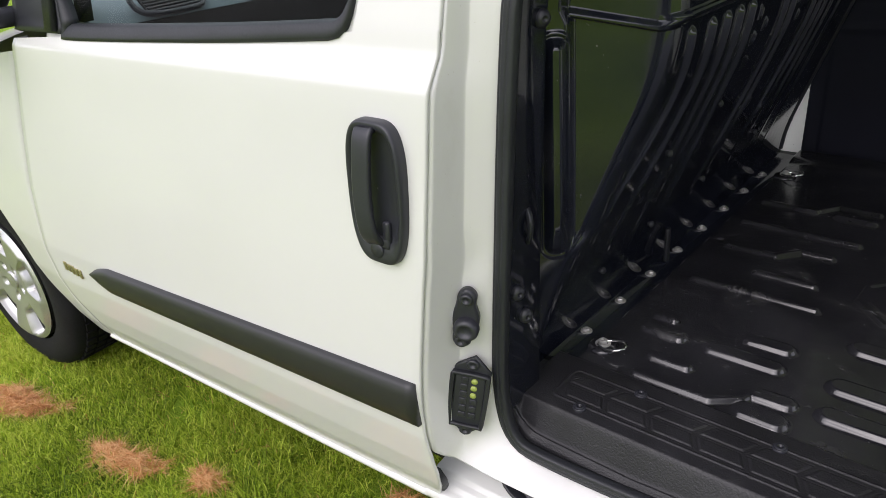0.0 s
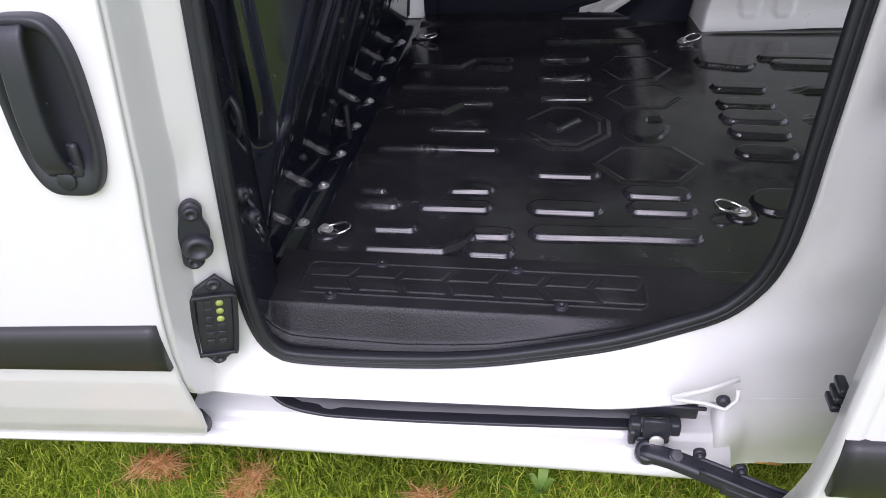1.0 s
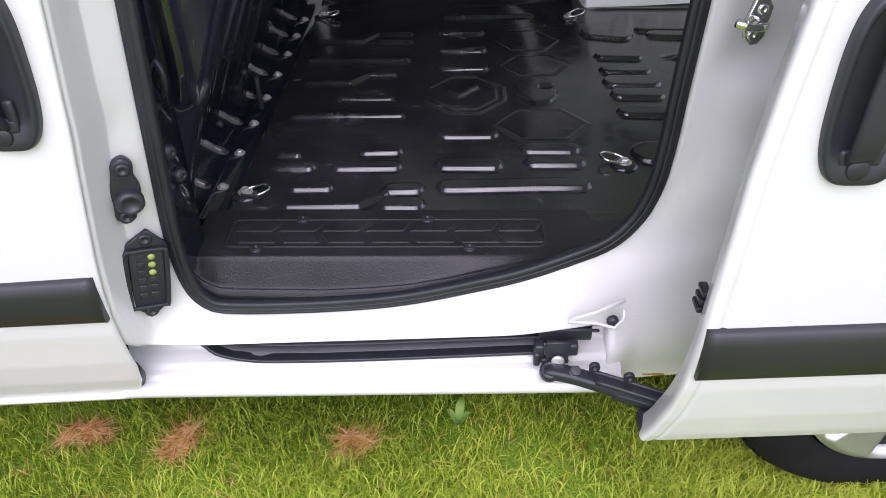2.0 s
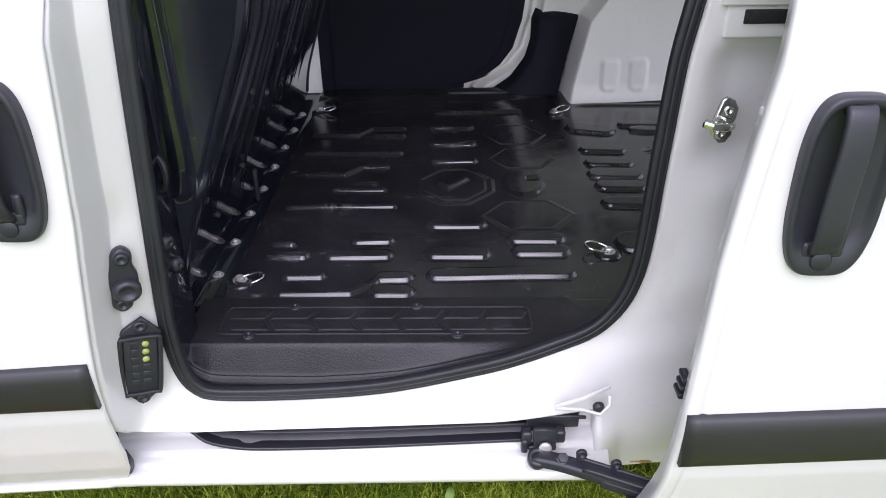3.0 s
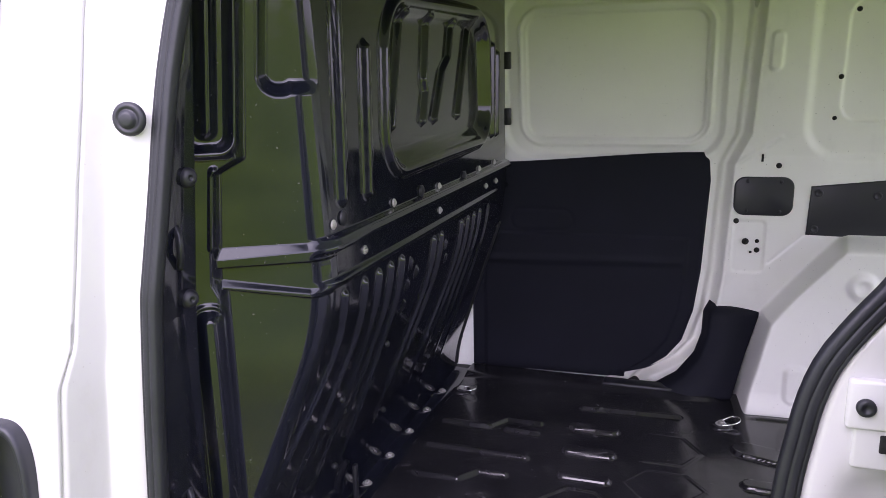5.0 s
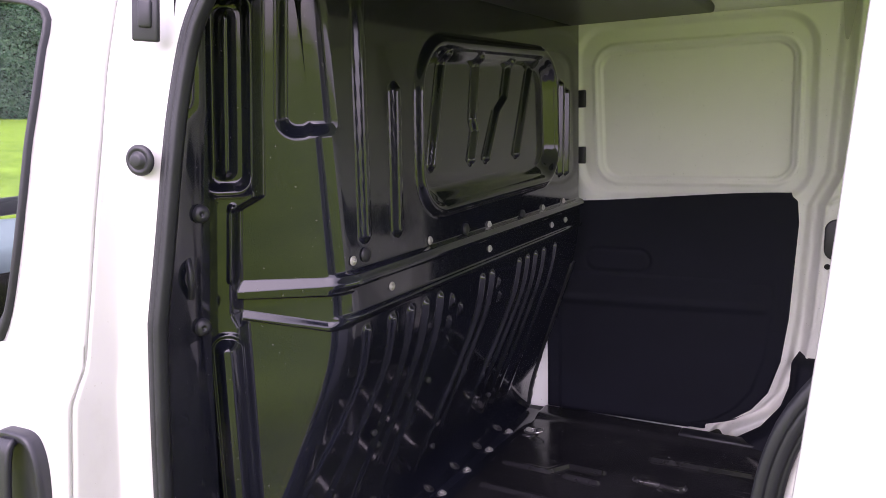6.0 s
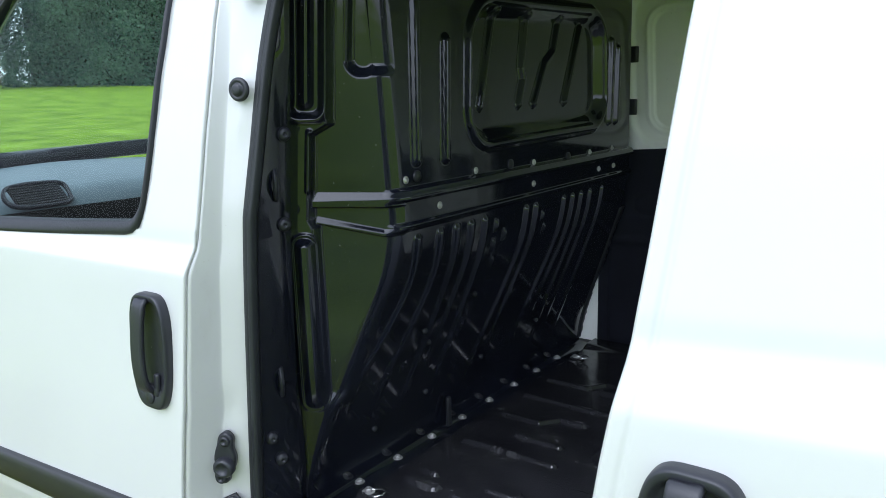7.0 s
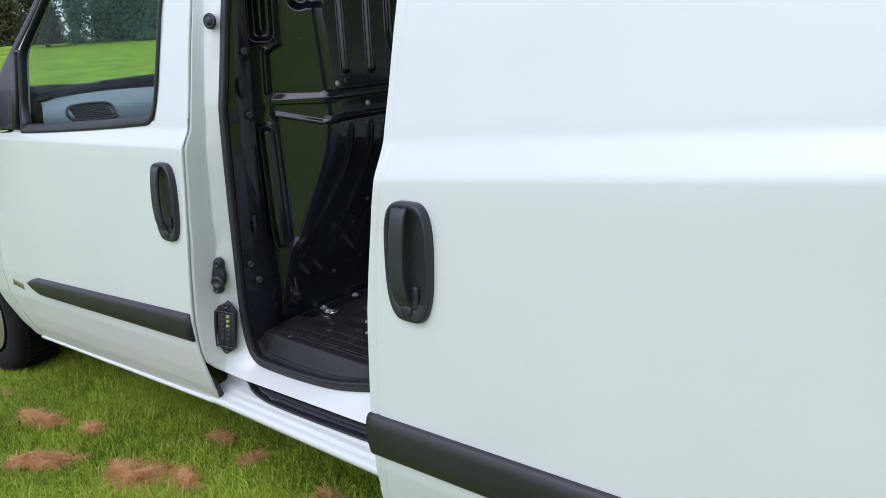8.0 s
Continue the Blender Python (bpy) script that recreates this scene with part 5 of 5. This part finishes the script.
for x in (-0.045, 0.045):
    for z in (-0.044, 0.044):
        part("clip", lathe([(0.006, 0), (0.005, 0.002), (0, 0.002)], 10, pose(x, 0, z, 90, 0, 0)), M["plastic"], hatch, m=on_wall(0.975, 1.160, 0.049))
bar = part("cover_panel", prism([(-0.02, -0.068), (0.50, -0.080), (0.50, 0.128), (-0.015, 0.074)], 0.014, 0.004), M["plastic"], inner, "black plastic cover panel", m=on_wall(1.115, 1.118, 0.050))
for x, z in ((0.005, 0.055), (0.0, -0.05), (0.155, 0.05)):
    part("clip", lathe([(0.012, 0), (0.011, 0.003), (0.007, 0.004), (0.006, 0.002), (0, 0.002)], 14, pose(x, 0, z, 90, 0, 0)), M["plastic"], bar, m=on_wall(1.115, 1.118, 0.050))
# flat dark discs painted as the shade inside small holes
for x, z, r in ((0.905, 1.085, 0.008), (0.934, 1.024, 0.010), (0.966, 1.026, 0.006), (0.967, 0.999, 0.008), (0.95, 0.992, 0.004), (1.01, 1.250, 0.008), (1.145, 1.497, 0.007), (1.14, 1.385, 0.006), (1.17, 1.67, 0.007)):
    part("hole", lathe([(r, 0), (r, 0.001), (0, 0.001)], 14, on_wall(x, z, 0.0448) @ pose(0, 0, 0, 90, 0, 0)), M["dark"], inner)
# thin dark plate, again painting a slot's shaded inside
part("slot", box((0.006, 0.002, 0.022), (0, 0, 0), 0.0), M["dark"], inner, m=on_wall(0.965, 1.272, 0.0455))


def door_card():
    x, z = np.linspace(0.10, 0.838, 150), np.linspace(0.552, 1.284, 150)
    X, Z = np.meshgrid(x, z)
    # rounded lower rear corner by squeezing the columns
    lim = table(Z, [0.566, 0.585, 0.631, 0.69, 0.79, 0.92, 1.20, 1.262, 1.284], [0.61, 0.675, 0.738, 0.782, 0.812, 0.828, 0.842, 0.836, 0.810])
    X = 0.083 + (X - 0.10) / 0.738 * (lim - 0.083)
    Z = Z - 0.035 * sstep(0.8, 0.10, X) * sstep(1.05, 1.284, Z)
    e = np.minimum(np.minimum((lim - X), X - 0.075), 1.292 - Z)
    h = 0.020 * sstep(0.0, 0.02, e) + 0.006 * sstep(0.055, 0.065, e) * (Z < 1.02)
    h += 0.006 * bead(np.abs(Z - 0.93 - 0.02 * X), 0.010, 0.012) * sstep(0.12, 0.16, X) * sstep(0.78, 0.74, X)
    h -= 0.004 * bead(np.abs(rrect_dist(X, Z, 0.22, 0.42, 1.03, 1.10, 0.035)), 0.004, 0.005)
    return part("door_card", grid(np.stack([X, far_y(X, Z) - 0.001 - h, Z], -1), flip=True), M["card"], inner, "dark fabric-covered lower door panel")


door_card()


def arch_cover():
    a = np.linspace(0, 1, 30)
    U, V = np.meshgrid(a, a)
    Z = 0.556 + 0.266 * V
    left = table(Z, [0.556, 0.576, 0.61, 0.673, 0.732, 0.80, 0.822], [0.675, 0.705, 0.758, 0.807, 0.826, 0.828, 0.845])
    right = table(Z, [0.556, 0.563, 0.685, 0.800, 0.814, 0.822], [0.918, 0.921, 0.952, 0.987, 0.985, 0.972])
    X = left + (right - left) * U
    Y = 1.475 + 0.075 * V + 0.02 * U * V - 0.03 * np.sin(np.pi * U) * (1 - 0.4 * V) + 0.035 * sstep(0.15, 0.0, U) + 0.03 * sstep(0.93, 1.0, V)
    return part("corner_trim", thicken(grid(np.stack([X, Y, Z], -1), flip=True), 0.004), M["card"], inner, "black plastic corner trim")


arch_cover()
part("foot_trim", box((0.24, 0.05, 0.014), (0.66, 1.485, 0.568), 0.005), M["plastic"], inner)
for z in (1.565, 1.395):
    part("pillar_clip", box((0.026, 0.014, 0.052), (0.216, 1.535, z), 0.003), M["plastic"], inner, "black clip")

# ---------------------------------------------------------------- shell that closes the van
part("near_inner_side", grid(np.stack(np.meshgrid(np.linspace(1.06, 2.36, 20), [0.0], np.linspace(0.53, 1.82, 20), indexing="ij"), -1)[:, 0] + np.array([0, 0.10, 0])), M["inner_white"], van)
# roof takes the lifted inner white to bounce more light inside
part("roof", thicken(grid(np.stack([np.repeat(np.linspace(-0.52, 2.40, 40)[:, None], 24, 1), np.repeat(np.linspace(0.06, 1.54, 24)[None], 40, 0), 1.80 + 0.05 * np.sin(np.linspace(0, np.pi, 24))[None] + np.zeros((40, 1))], -1)), 0.02), M["inner_white"], van, "white roof")
part("roof_bow", box((0.42, 1.30, 0.03), (0.40, 0.80, 1.787), 0.008), M["plastic"], van, "black overhead trim behind the bulkhead")
# unseen rear doors, added and swung wide so daylight reaches the load space
for y in (-0.36, 1.98):
    part("rear_door", box((0.05, 0.74, 1.28), (2.432, y, 1.16), 0.02), M["white"], van, "white rear door, unseen, set open to let daylight in")
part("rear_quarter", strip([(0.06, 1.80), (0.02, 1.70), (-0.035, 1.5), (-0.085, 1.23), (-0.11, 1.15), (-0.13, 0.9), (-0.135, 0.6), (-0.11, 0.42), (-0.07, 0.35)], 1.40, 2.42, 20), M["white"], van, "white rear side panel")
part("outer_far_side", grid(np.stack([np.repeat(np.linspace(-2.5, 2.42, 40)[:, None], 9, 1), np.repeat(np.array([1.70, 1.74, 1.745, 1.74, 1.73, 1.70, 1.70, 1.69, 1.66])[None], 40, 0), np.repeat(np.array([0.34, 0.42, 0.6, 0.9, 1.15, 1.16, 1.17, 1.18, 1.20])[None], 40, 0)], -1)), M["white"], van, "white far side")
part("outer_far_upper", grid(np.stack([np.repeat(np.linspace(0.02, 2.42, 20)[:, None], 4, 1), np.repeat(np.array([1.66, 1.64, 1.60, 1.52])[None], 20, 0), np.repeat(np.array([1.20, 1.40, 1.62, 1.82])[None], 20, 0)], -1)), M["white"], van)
# bonnet and nose
hx, hy = np.linspace(-2.52, -1.22, 30), np.linspace(-0.20, 1.72, 30)
HX, HY = np.meshgrid(hx, hy)
part("bonnet", grid(np.stack([HX, HY, 1.20 - 0.36 * (np.clip(-1.22 - HX, 0, 2) / 1.3) ** 1.5 - 0.06 * ((HY - 0.76) / 0.96) ** 4], -1)), M["white"], van, "white bonnet")
part("nose", box((0.14, 1.93, 0.62), (-2.50, 0.745, 0.58), 0.06, seg=4), M["white"], van)

# cab: dashboard, windscreen, wipers, shell
sec = [(-1.32, 1.262), (-1.20, 1.262), (-1.00, 1.238), (-0.90, 1.222), (-0.865, 1.205), (-0.85, 1.17), (-0.86, 1.05), (-0.95, 0.90)]
dy = np.linspace(-0.075, 1.58, 42)
S = np.array(sec)
DX = np.repeat(S[:, :1], 42, 1) + 0.03 * np.cos((dy[None] - 0.79) * 2.2) - 0.075 * (np.arange(len(sec)) > 1)[:, None]
DZ = np.repeat(S[:, 1:], 42, 1) + (0.012 * np.sin(dy * 5) - 0.026 * np.exp(-(dy + 0.075) / 0.22))[None] * (np.arange(len(sec)) < 5)[:, None]
DASH = np.stack([DX, np.repeat(dy[None], len(sec), 0), DZ], -1)
dash = part("dashboard", grid(DASH[:6]), M["dash"], van, "grey plastic dashboard")
part("lower_dashboard", grid(DASH[5:]), M["dark"], dash, "black lower dashboard")
vm = Matrix.Translation((-0.928, 0.11, 1.212)) @ pose(0, 0, 0, 0, 45, 8)
vent = part("air_vent", sweep(smooth_path([(-0.035, -0.075, 0), (0.03, -0.085, 0), (0.04, 0.06, 0), (0.01, 0.085, 0), (-0.035, 0.075, 0)], 40, closed=True), rounded_section(0.010, 0.014, 0.004), up=(0, 0, 1), closed=True), M["plastic"], dash, "black slatted air vent", m=vm)
part("vent_back", box((0.065, 0.15, 0.004), (0, 0, -0.004), 0.001), M["dark"], vent, m=vm)
for k in range(8):
    part("slat", box((0.005, 0.145, 0.004), (-0.03 + 0.0085 * k, 0, 0.002), 0.001), M["trim"], vent, m=vm)
# centre of the dashboard: hooded radio over two vents
part("radio_hood", box((0.17, 0.34, 0.125), (-0.983, 0.775, 1.214), 0.03, seg=3), M["dash"], dash, "grey hood round the radio")
radio = part("radio", box((0.016, 0.25, 0.082), (-0.893, 0.765, 1.212), 0.006), M["plastic"], dash, "black car radio")
part("display", box((0.004, 0.12, 0.022), (-0.8845, 0.765, 1.226), 0.001), M["dark"], radio)
for y in (0.672, 0.858):
    part("knob", box((0.014, 0.026, 0.026), (-0.881, y, 1.212), 0.006), M["trim"], radio)
for k in range(6):
    part("button", box((0.005, 0.019, 0.011), (-0.884, 0.7075 + 0.023 * k, 1.190), 0.002), M["trim"], radio)
for y in (0.700, 0.830):
    cv = part("centre_vent", merge(box((0.014, 0.122, 0.008), (-0.884, y, 1.158), 0.003), box((0.014, 0.122, 0.008), (-0.884, y, 1.092), 0.003), box((0.014, 0.008, 0.074), (-0.884, y - 0.057, 1.125), 0.003), box((0.014, 0.008, 0.074), (-0.884, y + 0.057, 1.125), 0.003), box((0.004, 0.11, 0.06), (-0.891, y, 1.125), 0.001)), M["plastic"], dash, "black centre air vent")
    for j in range(5):
        part("slat", box((0.008, 0.104, 0.004), (-0.884, y, 1.147 - 0.011 * j), 0.001), M["trim"], cv)
wy = -0.045 + 1.605 * np.linspace(0, 1, 60) ** 2
wz = np.linspace(0, 1, 30)
wx = -1.29 + 0.82 * wz[:, None] + 0.06 - 0.10 * np.cos((wy[None] - 0.79) * 1.9) - 0.075 * (1 - np.exp(-(wy[None] + 0.045) / 0.05))
wso = part("windscreen", grid(np.stack([wx, np.repeat(wy[None], 30, 0), np.repeat(1.262 + 0.538 * wz[:, None], 60, 1)], -1)), pane_glass(0.30, 0.012), van, "clear windscreen curving back to its pillar")
wso.visible_shadow = False
part("scuttle", sweep(smooth_path([(-1.33, -0.06, 1.272), (-1.40, 0.4, 1.284), (-1.41, 0.8, 1.288), (-1.39, 1.2, 1.284), (-1.34, 1.58, 1.270)], 30), rounded_section(0.10, 0.05, 0.012), up=(0, 0, 1)), M["plastic"], van, "black scuttle panel")
for pts in ([(-1.30, 0.33, 1.305), (-1.36, 0.60, 1.312), (-1.37, 0.98, 1.315)], [(-1.25, 0.02, 1.312), (-1.33, 0.16, 1.306), (-1.37, 0.36, 1.292)]):
    part("wiper", sweep(smooth_path(pts, 20), rounded_section(0.016, 0.014, 0.004), up=(0, 0, 1)), M["plastic"], van, "black windscreen wiper")
part("far_pillar", sweep(smooth_path([(-0.45, 1.50, 1.80), (-0.80, 1.58, 1.52), (-1.25, 1.66, 1.22)], 16), rounded_section(0.07, 0.05, 0.015)), M["plastic"], van, "black far windscreen pillar")
part("cab_floor", box((1.5, 1.55, 0.04), (-0.70, 0.80, 0.45), 0.005), M["dark"], van)
part("cab_back", box((0.02, 1.30, 1.22), (0.02, 0.80, 1.19), 0.004), M["dark"], van)

sx = np.linspace(0.965, 1.85, 60)
part("seam_sealer", sweep(np.stack([sx, far_y(sx, 0.566 + 0 * sx) - 0.212 + 0.004 * np.sin(sx * 61), 0.566 + 0.0025 * np.sin(sx * 43 + 1.3 * np.sin(sx * 17))], -1), rounded_section(0.016, 0.012, 0.005)), M["inner_white"], inner, "white seam sealer bead")

# ---------------------------------------------------------------- lawn: blades, clippings, weeds
rng = np.random.default_rng(7)


def blades(n, px, py, length, width, lean, rise=1.0, heading=None):
    """Bent blades as one mesh: each a quad and a tip."""
    a = rng.uniform(0, 2 * np.pi, n)
    b = rng.uniform(0, 2 * np.pi, n) if heading is None else heading + rng.normal(0, 0.55, n) + np.pi * rng.integers(0, 2, n)
    L = length * rng.uniform(0.5, 1.25, n)
    w = width * rng.uniform(0.6, 1.3, n)
    k = lean * rng.uniform(0.2, 1.4, n)
    base = np.stack([px, py, ground_z(px, py) - 0.003], 1)
    side_v = np.stack([np.cos(a), np.sin(a), 0 * a], 1) * w[:, None] / 2
    d = np.stack([np.cos(b), np.sin(b), 0 * b], 1)
    mid = base + d * (L * 0.35 * k)[:, None] + np.array([0, 0, 1]) * (L * 0.6 * rise)[:, None]
    tip = base + d * (L * 0.95 * k)[:, None] + np.array([0, 0, 1]) * (L * rise * np.maximum(0.25, 1 - 0.35 * k))[:, None]
    V = np.stack([base - side_v, base + side_v, mid - side_v * 0.8, mid + side_v * 0.8, tip], 1).reshape(-1, 3)
    o = (np.arange(n) * 5)[:, None]
    quads, tris = o + np.array([[0, 1, 3, 2]]), o + np.array([[2, 3, 4]])
    me = bpy.data.meshes.new("blades")
    loops = np.concatenate([quads, tris], 1).reshape(-1)
    me.vertices.add(len(V))
    me.vertices.foreach_set("co", V.astype(np.float32).reshape(-1))
    me.loops.add(len(loops))
    me.loops.foreach_set("vertex_index", loops.astype(np.int32))
    me.polygons.add(2 * n)
    starts = np.stack([np.arange(n) * 7, np.arange(n) * 7 + 4], 1).reshape(-1)
    me.polygons.foreach_set("loop_start", starts.astype(np.int32))
    me.update(calc_edges=True)
    me.validate()
    return me


def build_lawn():
    n = 720000
    px, py = rng.uniform(-3.6, 2.4, n), rng.uniform(-1.9, 0.55, n)
    core = rrect_dist(px, py, -2.6, 1.6, -1.0, 0.4, 0.3)
    patch = np.sin(px * 7 + np.sin(py * 9)) * np.sin(py * 8 + 1.3) + 0.7 * np.sin(px * 17 + 2 + 2 * np.sin(py * 6)) * np.sin(py * 19) + 0.5 * np.sin(px * 41 + 3 * np.sin(py * 13)) * np.sin(py * 37)
    keep = rng.uniform(0, 1, n) < np.clip(0.66 + 0.42 * patch, 0.12, 1.0) * np.clip(1 - core / 1.0, 0.0, 1) ** 1.5
    px, py = px[keep], py[keep]
    tagged(part("grass", blades(len(px), px, py, 0.052, 0.0027, 1.0), M["blade"], None, smooth=False), "short green lawn grass blades", "grass", kind="stuff")
    m = 5000
    px, py = rng.uniform(-2.6, 1.6, m), rng.uniform(-1.2, 0.5, m)
    tagged(part("dead_grass", blades(m, px, py, 0.045, 0.003, 1.3, 0.7), M["straw"], None, smooth=False), "scattered dry straw-coloured blades in the lawn", "grass", kind="stuff")


build_lawn()


def clippings(x, y, rx, ry, n, turn):
    """A small ragged heap of dried cut grass lying on the lawn."""
    m = 5 * n
    u, v = rng.uniform(-1.25, 1.25, m), rng.uniform(-1.4, 1.4, m)
    f = rng.uniform(0, 6.28, 6)
    lump = 0.45 * np.sin(3.1 * u + f[0]) * np.sin(2.7 * v + f[1]) + 0.35 * np.sin(7.3 * u + f[2] + v) * np.sin(5.9 * v + f[3]) + 0.22 * np.sin(15 * u + f[4]) * np.sin(13 * v + f[5])
    d = u * u + v * v + 1.15 * lump
    keep = d < 0.85 + rng.normal(0, 0.07, m)
    u, v, r = u[keep] * rx, v[keep] * ry, np.clip(d[keep] / 0.85, 0, 1)
    n = len(u)
    c, s = math.cos(turn), math.sin(turn)
    px, py = x + c * u - s * v, y + s * u + c * v
    me = blades(n, px, py, 0.034, 0.0024, 1.6, 0.22, heading=turn + 0.8 * np.sin(9 * u / rx))
    co = np.zeros(len(me.vertices) * 3, np.float32)
    me.vertices.foreach_get("co", co)
    co = co.reshape(-1, 3)
    co[:, 2] += np.repeat(0.024 + 0.026 * (1 - r) * rng.uniform(0.1, 1.0, n), 5)
    me.vertices.foreach_set("co", co.reshape(-1))
    ob = part("dry_patch", me, M["straw"], None, smooth=False)
    tagged(ob, "small ragged patch of dry brown cut grass on the lawn", "dry grass", "dry patches on the lawn")


for a in ((-0.30, -0.26, 0.11, 0.07, 2600, 0.5), (-0.98, -0.296, 0.13, 0.04, 1500, 0.3), (-0.65, -0.418, 0.12, 0.045, 1600, 0.75), (-0.73, -0.204, 0.045, 0.03, 420, 0.2), (-0.13, -0.18, 0.07, 0.03, 520, 0.0), (-1.48, -0.357, 0.15, 0.05, 1900, 0.35), (-0.257, 0.035, 0.06, 0.03, 260, 0.2), (-0.042, 0.02, 0.05, 0.03, 240, 1.0), (0.33, 0.013, 0.04, 0.03, 200, 0.5)):
    clippings(*a)


def weed(x, y):
    th = thing("dock_weed", (x, y, GROUND), "broad-leaved green weed growing in the lawn", "weed")
    for k, (a, L, w, up) in enumerate(((80, 0.045, 0.010, 0.045), (20, 0.03, 0.008, 0.035), (150, 0.03, 0.008, 0.04), (260, 0.03, 0.008, 0.035))):
        s = np.linspace(0, 1, 9)
        c, d = math.cos(radians(a)), math.sin(radians(a))
        wd = w * np.sin(np.pi * np.clip(s * 0.92 + 0.06, 0, 1)) ** 0.8
        mid = np.stack([x + c * L * s, y + d * L * s, GROUND + 0.015 + up * np.sin(s * 1.9)], 1)
        nrm = np.array([-d, c, 0])
        P = np.stack([mid - nrm * wd[:, None] + [0, 0, 0.004], mid, mid + nrm * wd[:, None] + [0, 0, 0.004]], 1)
        part("leaf", grid(P), M["weed"], th)


weed(0.548, 0.065)


# ---------------------------------------------------------------- far hedge and trees
def leaf_cloud(P, size):
    """Many small leaf clumps as one mesh of tilted quads."""
    n = len(P)
    a = rng.normal(size=(n, 3))
    a /= np.linalg.norm(a, axis=1)[:, None]
    b = np.cross(a, rng.normal(size=(n, 3)))
    b /= np.linalg.norm(b, axis=1)[:, None]
    s = (size * rng.uniform(0.5, 1.4, n))[:, None]
    V = np.stack([P - a * s, P + b * s * 0.6, P + a * s, P - b * s * 0.6], 1).reshape(-1, 3)
    f = np.arange(n * 4).reshape(-1, 4)
    me = bpy.data.meshes.new("leaves")
    me.from_pydata(V.tolist(), [], f.tolist())
    return me


def at_bearing(deg, dist):
    return np.array([-dist * math.sin(radians(deg)) + 1.4, dist * math.cos(radians(deg)) - 0.9])


def limb(points, r0, r1):
    P = smooth_path(points, 14)
    n = len(P)
    rings = []
    for k, p in enumerate(P):
        r = r0 + (r1 - r0) * k / (n - 1)
        rings.append([(p[0] + r * math.cos(t), p[1] + r * math.sin(t), p[2]) for t in np.linspace(0, 2 * np.pi, 10, endpoint=False)])
    return grid(np.array(rings), wrap=True)


def tree(deg, dist, height, spread, n, mat, label, low=0.25, size=0.16, name="tree", girth=0.035):
    x, y = at_bearing(deg, dist)
    z = float(ground_z(np.array(x), np.array(y)))
    th = thing(name, (x, y, z), label, "tree", "trees round the lawn")
    trunk = joined(limb([(x, y, z - 0.1), (x + 0.1, y, z + height * 0.4), (x - 0.1, y + 0.1, z + height * 0.85)], height * girth, height * 0.008), *[limb([(x, y, z + height * (0.3 + 0.1 * k)), (x + spread * 0.3 * math.cos(2.4 * k), y + spread * 0.3 * math.sin(2.4 * k), z + height * (0.42 + 0.1 * k)), (x + spread * 0.65 * math.cos(2.4 * k), y + spread * 0.65 * math.sin(2.4 * k), z + height * (0.5 + 0.1 * k))], height * 0.014, height * 0.003) for k in range(5)])
    part("trunk", trunk, M["bark"], th)
    m = 46
    c = np.stack([rng.normal(0, 0.42, m) * spread, rng.normal(0, 0.42, m) * spread, rng.uniform(low, 0.97, m) * height], 1)
    c[:, :2] *= np.clip(1.25 - np.abs(c[:, 2:] / height - 0.5) * 1.3, 0.25, 1)
    P = c[rng.integers(0, m, n)] + rng.normal(0, 1, (n, 3)) * np.array([0.15, 0.15, 0.07]) * np.array([spread, spread, height])
    P[:, 2] = np.maximum(P[:, 2], height * low * 0.5)
    part("crown", leaf_cloud(P + [x, y, z], size), mat, th, smooth=False)


def hedge():
    """A tall clipped hedge along the lawn's far edge."""
    p0, p1 = at_bearing(66.5, 47), at_bearing(33, 47)
    n = 170000
    f, h = rng.uniform(0, 1, n), rng.uniform(0, 1, n) ** 0.9
    top = 10.5 + 0.5 * np.sin(f * 31) + 0.4 * np.sin(f * 73)
    top = top * sstep(-0.02, 0.10, f) ** 0.5
    out = np.array([p0[0] + p1[0], p0[1] + p1[1]])
    out = -out / np.linalg.norm(out)
    dep = rng.normal(0, 0.35, n) + 0.5 * np.sin(f * 50 + h * 7) * np.sin(h * 19 + f * 9)
    xy = p0[None] + (p1 - p0)[None] * f[:, None] + out[None] * dep[:, None]
    P = np.stack([xy[:, 0], xy[:, 1], ground_z(xy[:, 0], xy[:, 1]) + h * top], 1)
    q = at_bearing(49, 47)
    th = thing("hedge", (q[0], q[1], 2.2), "tall dense green hedge at the far edge of the lawn", "hedge")
    part("foliage", leaf_cloud(P, 0.075), M["leaf"], th, smooth=False)
    # plain dark box behind the leaves stands in for the hedge's shaded inside
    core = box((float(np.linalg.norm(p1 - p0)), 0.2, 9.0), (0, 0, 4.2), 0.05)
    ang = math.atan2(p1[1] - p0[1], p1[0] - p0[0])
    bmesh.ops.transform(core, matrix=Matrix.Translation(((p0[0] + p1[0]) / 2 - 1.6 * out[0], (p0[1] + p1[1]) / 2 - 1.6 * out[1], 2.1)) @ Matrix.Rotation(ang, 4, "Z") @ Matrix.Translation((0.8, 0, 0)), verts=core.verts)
    part("core", core, M["dark_leaf"], th, "dark backing box for the shade inside the hedge")


hedge()
# added conifer, standing in for a dark tree reflected in the windscreen edge
tree(68.0, 45, 13.0, 1.5, 32000, M["dark_leaf"], "dark conifer added in place of a tree reflected in the windscreen", low=0.03, size=0.075, girth=0.009)
for deg, dist, height, spread in ((70.6, 58, 12, 4.2), (74.5, 60, 13, 5.5), (79, 62, 14, 6.0)):
    tree(deg, dist, height, spread, 75000, M["wood"], "broad brownish green tree beyond the lawn", low=0.0, size=0.12)
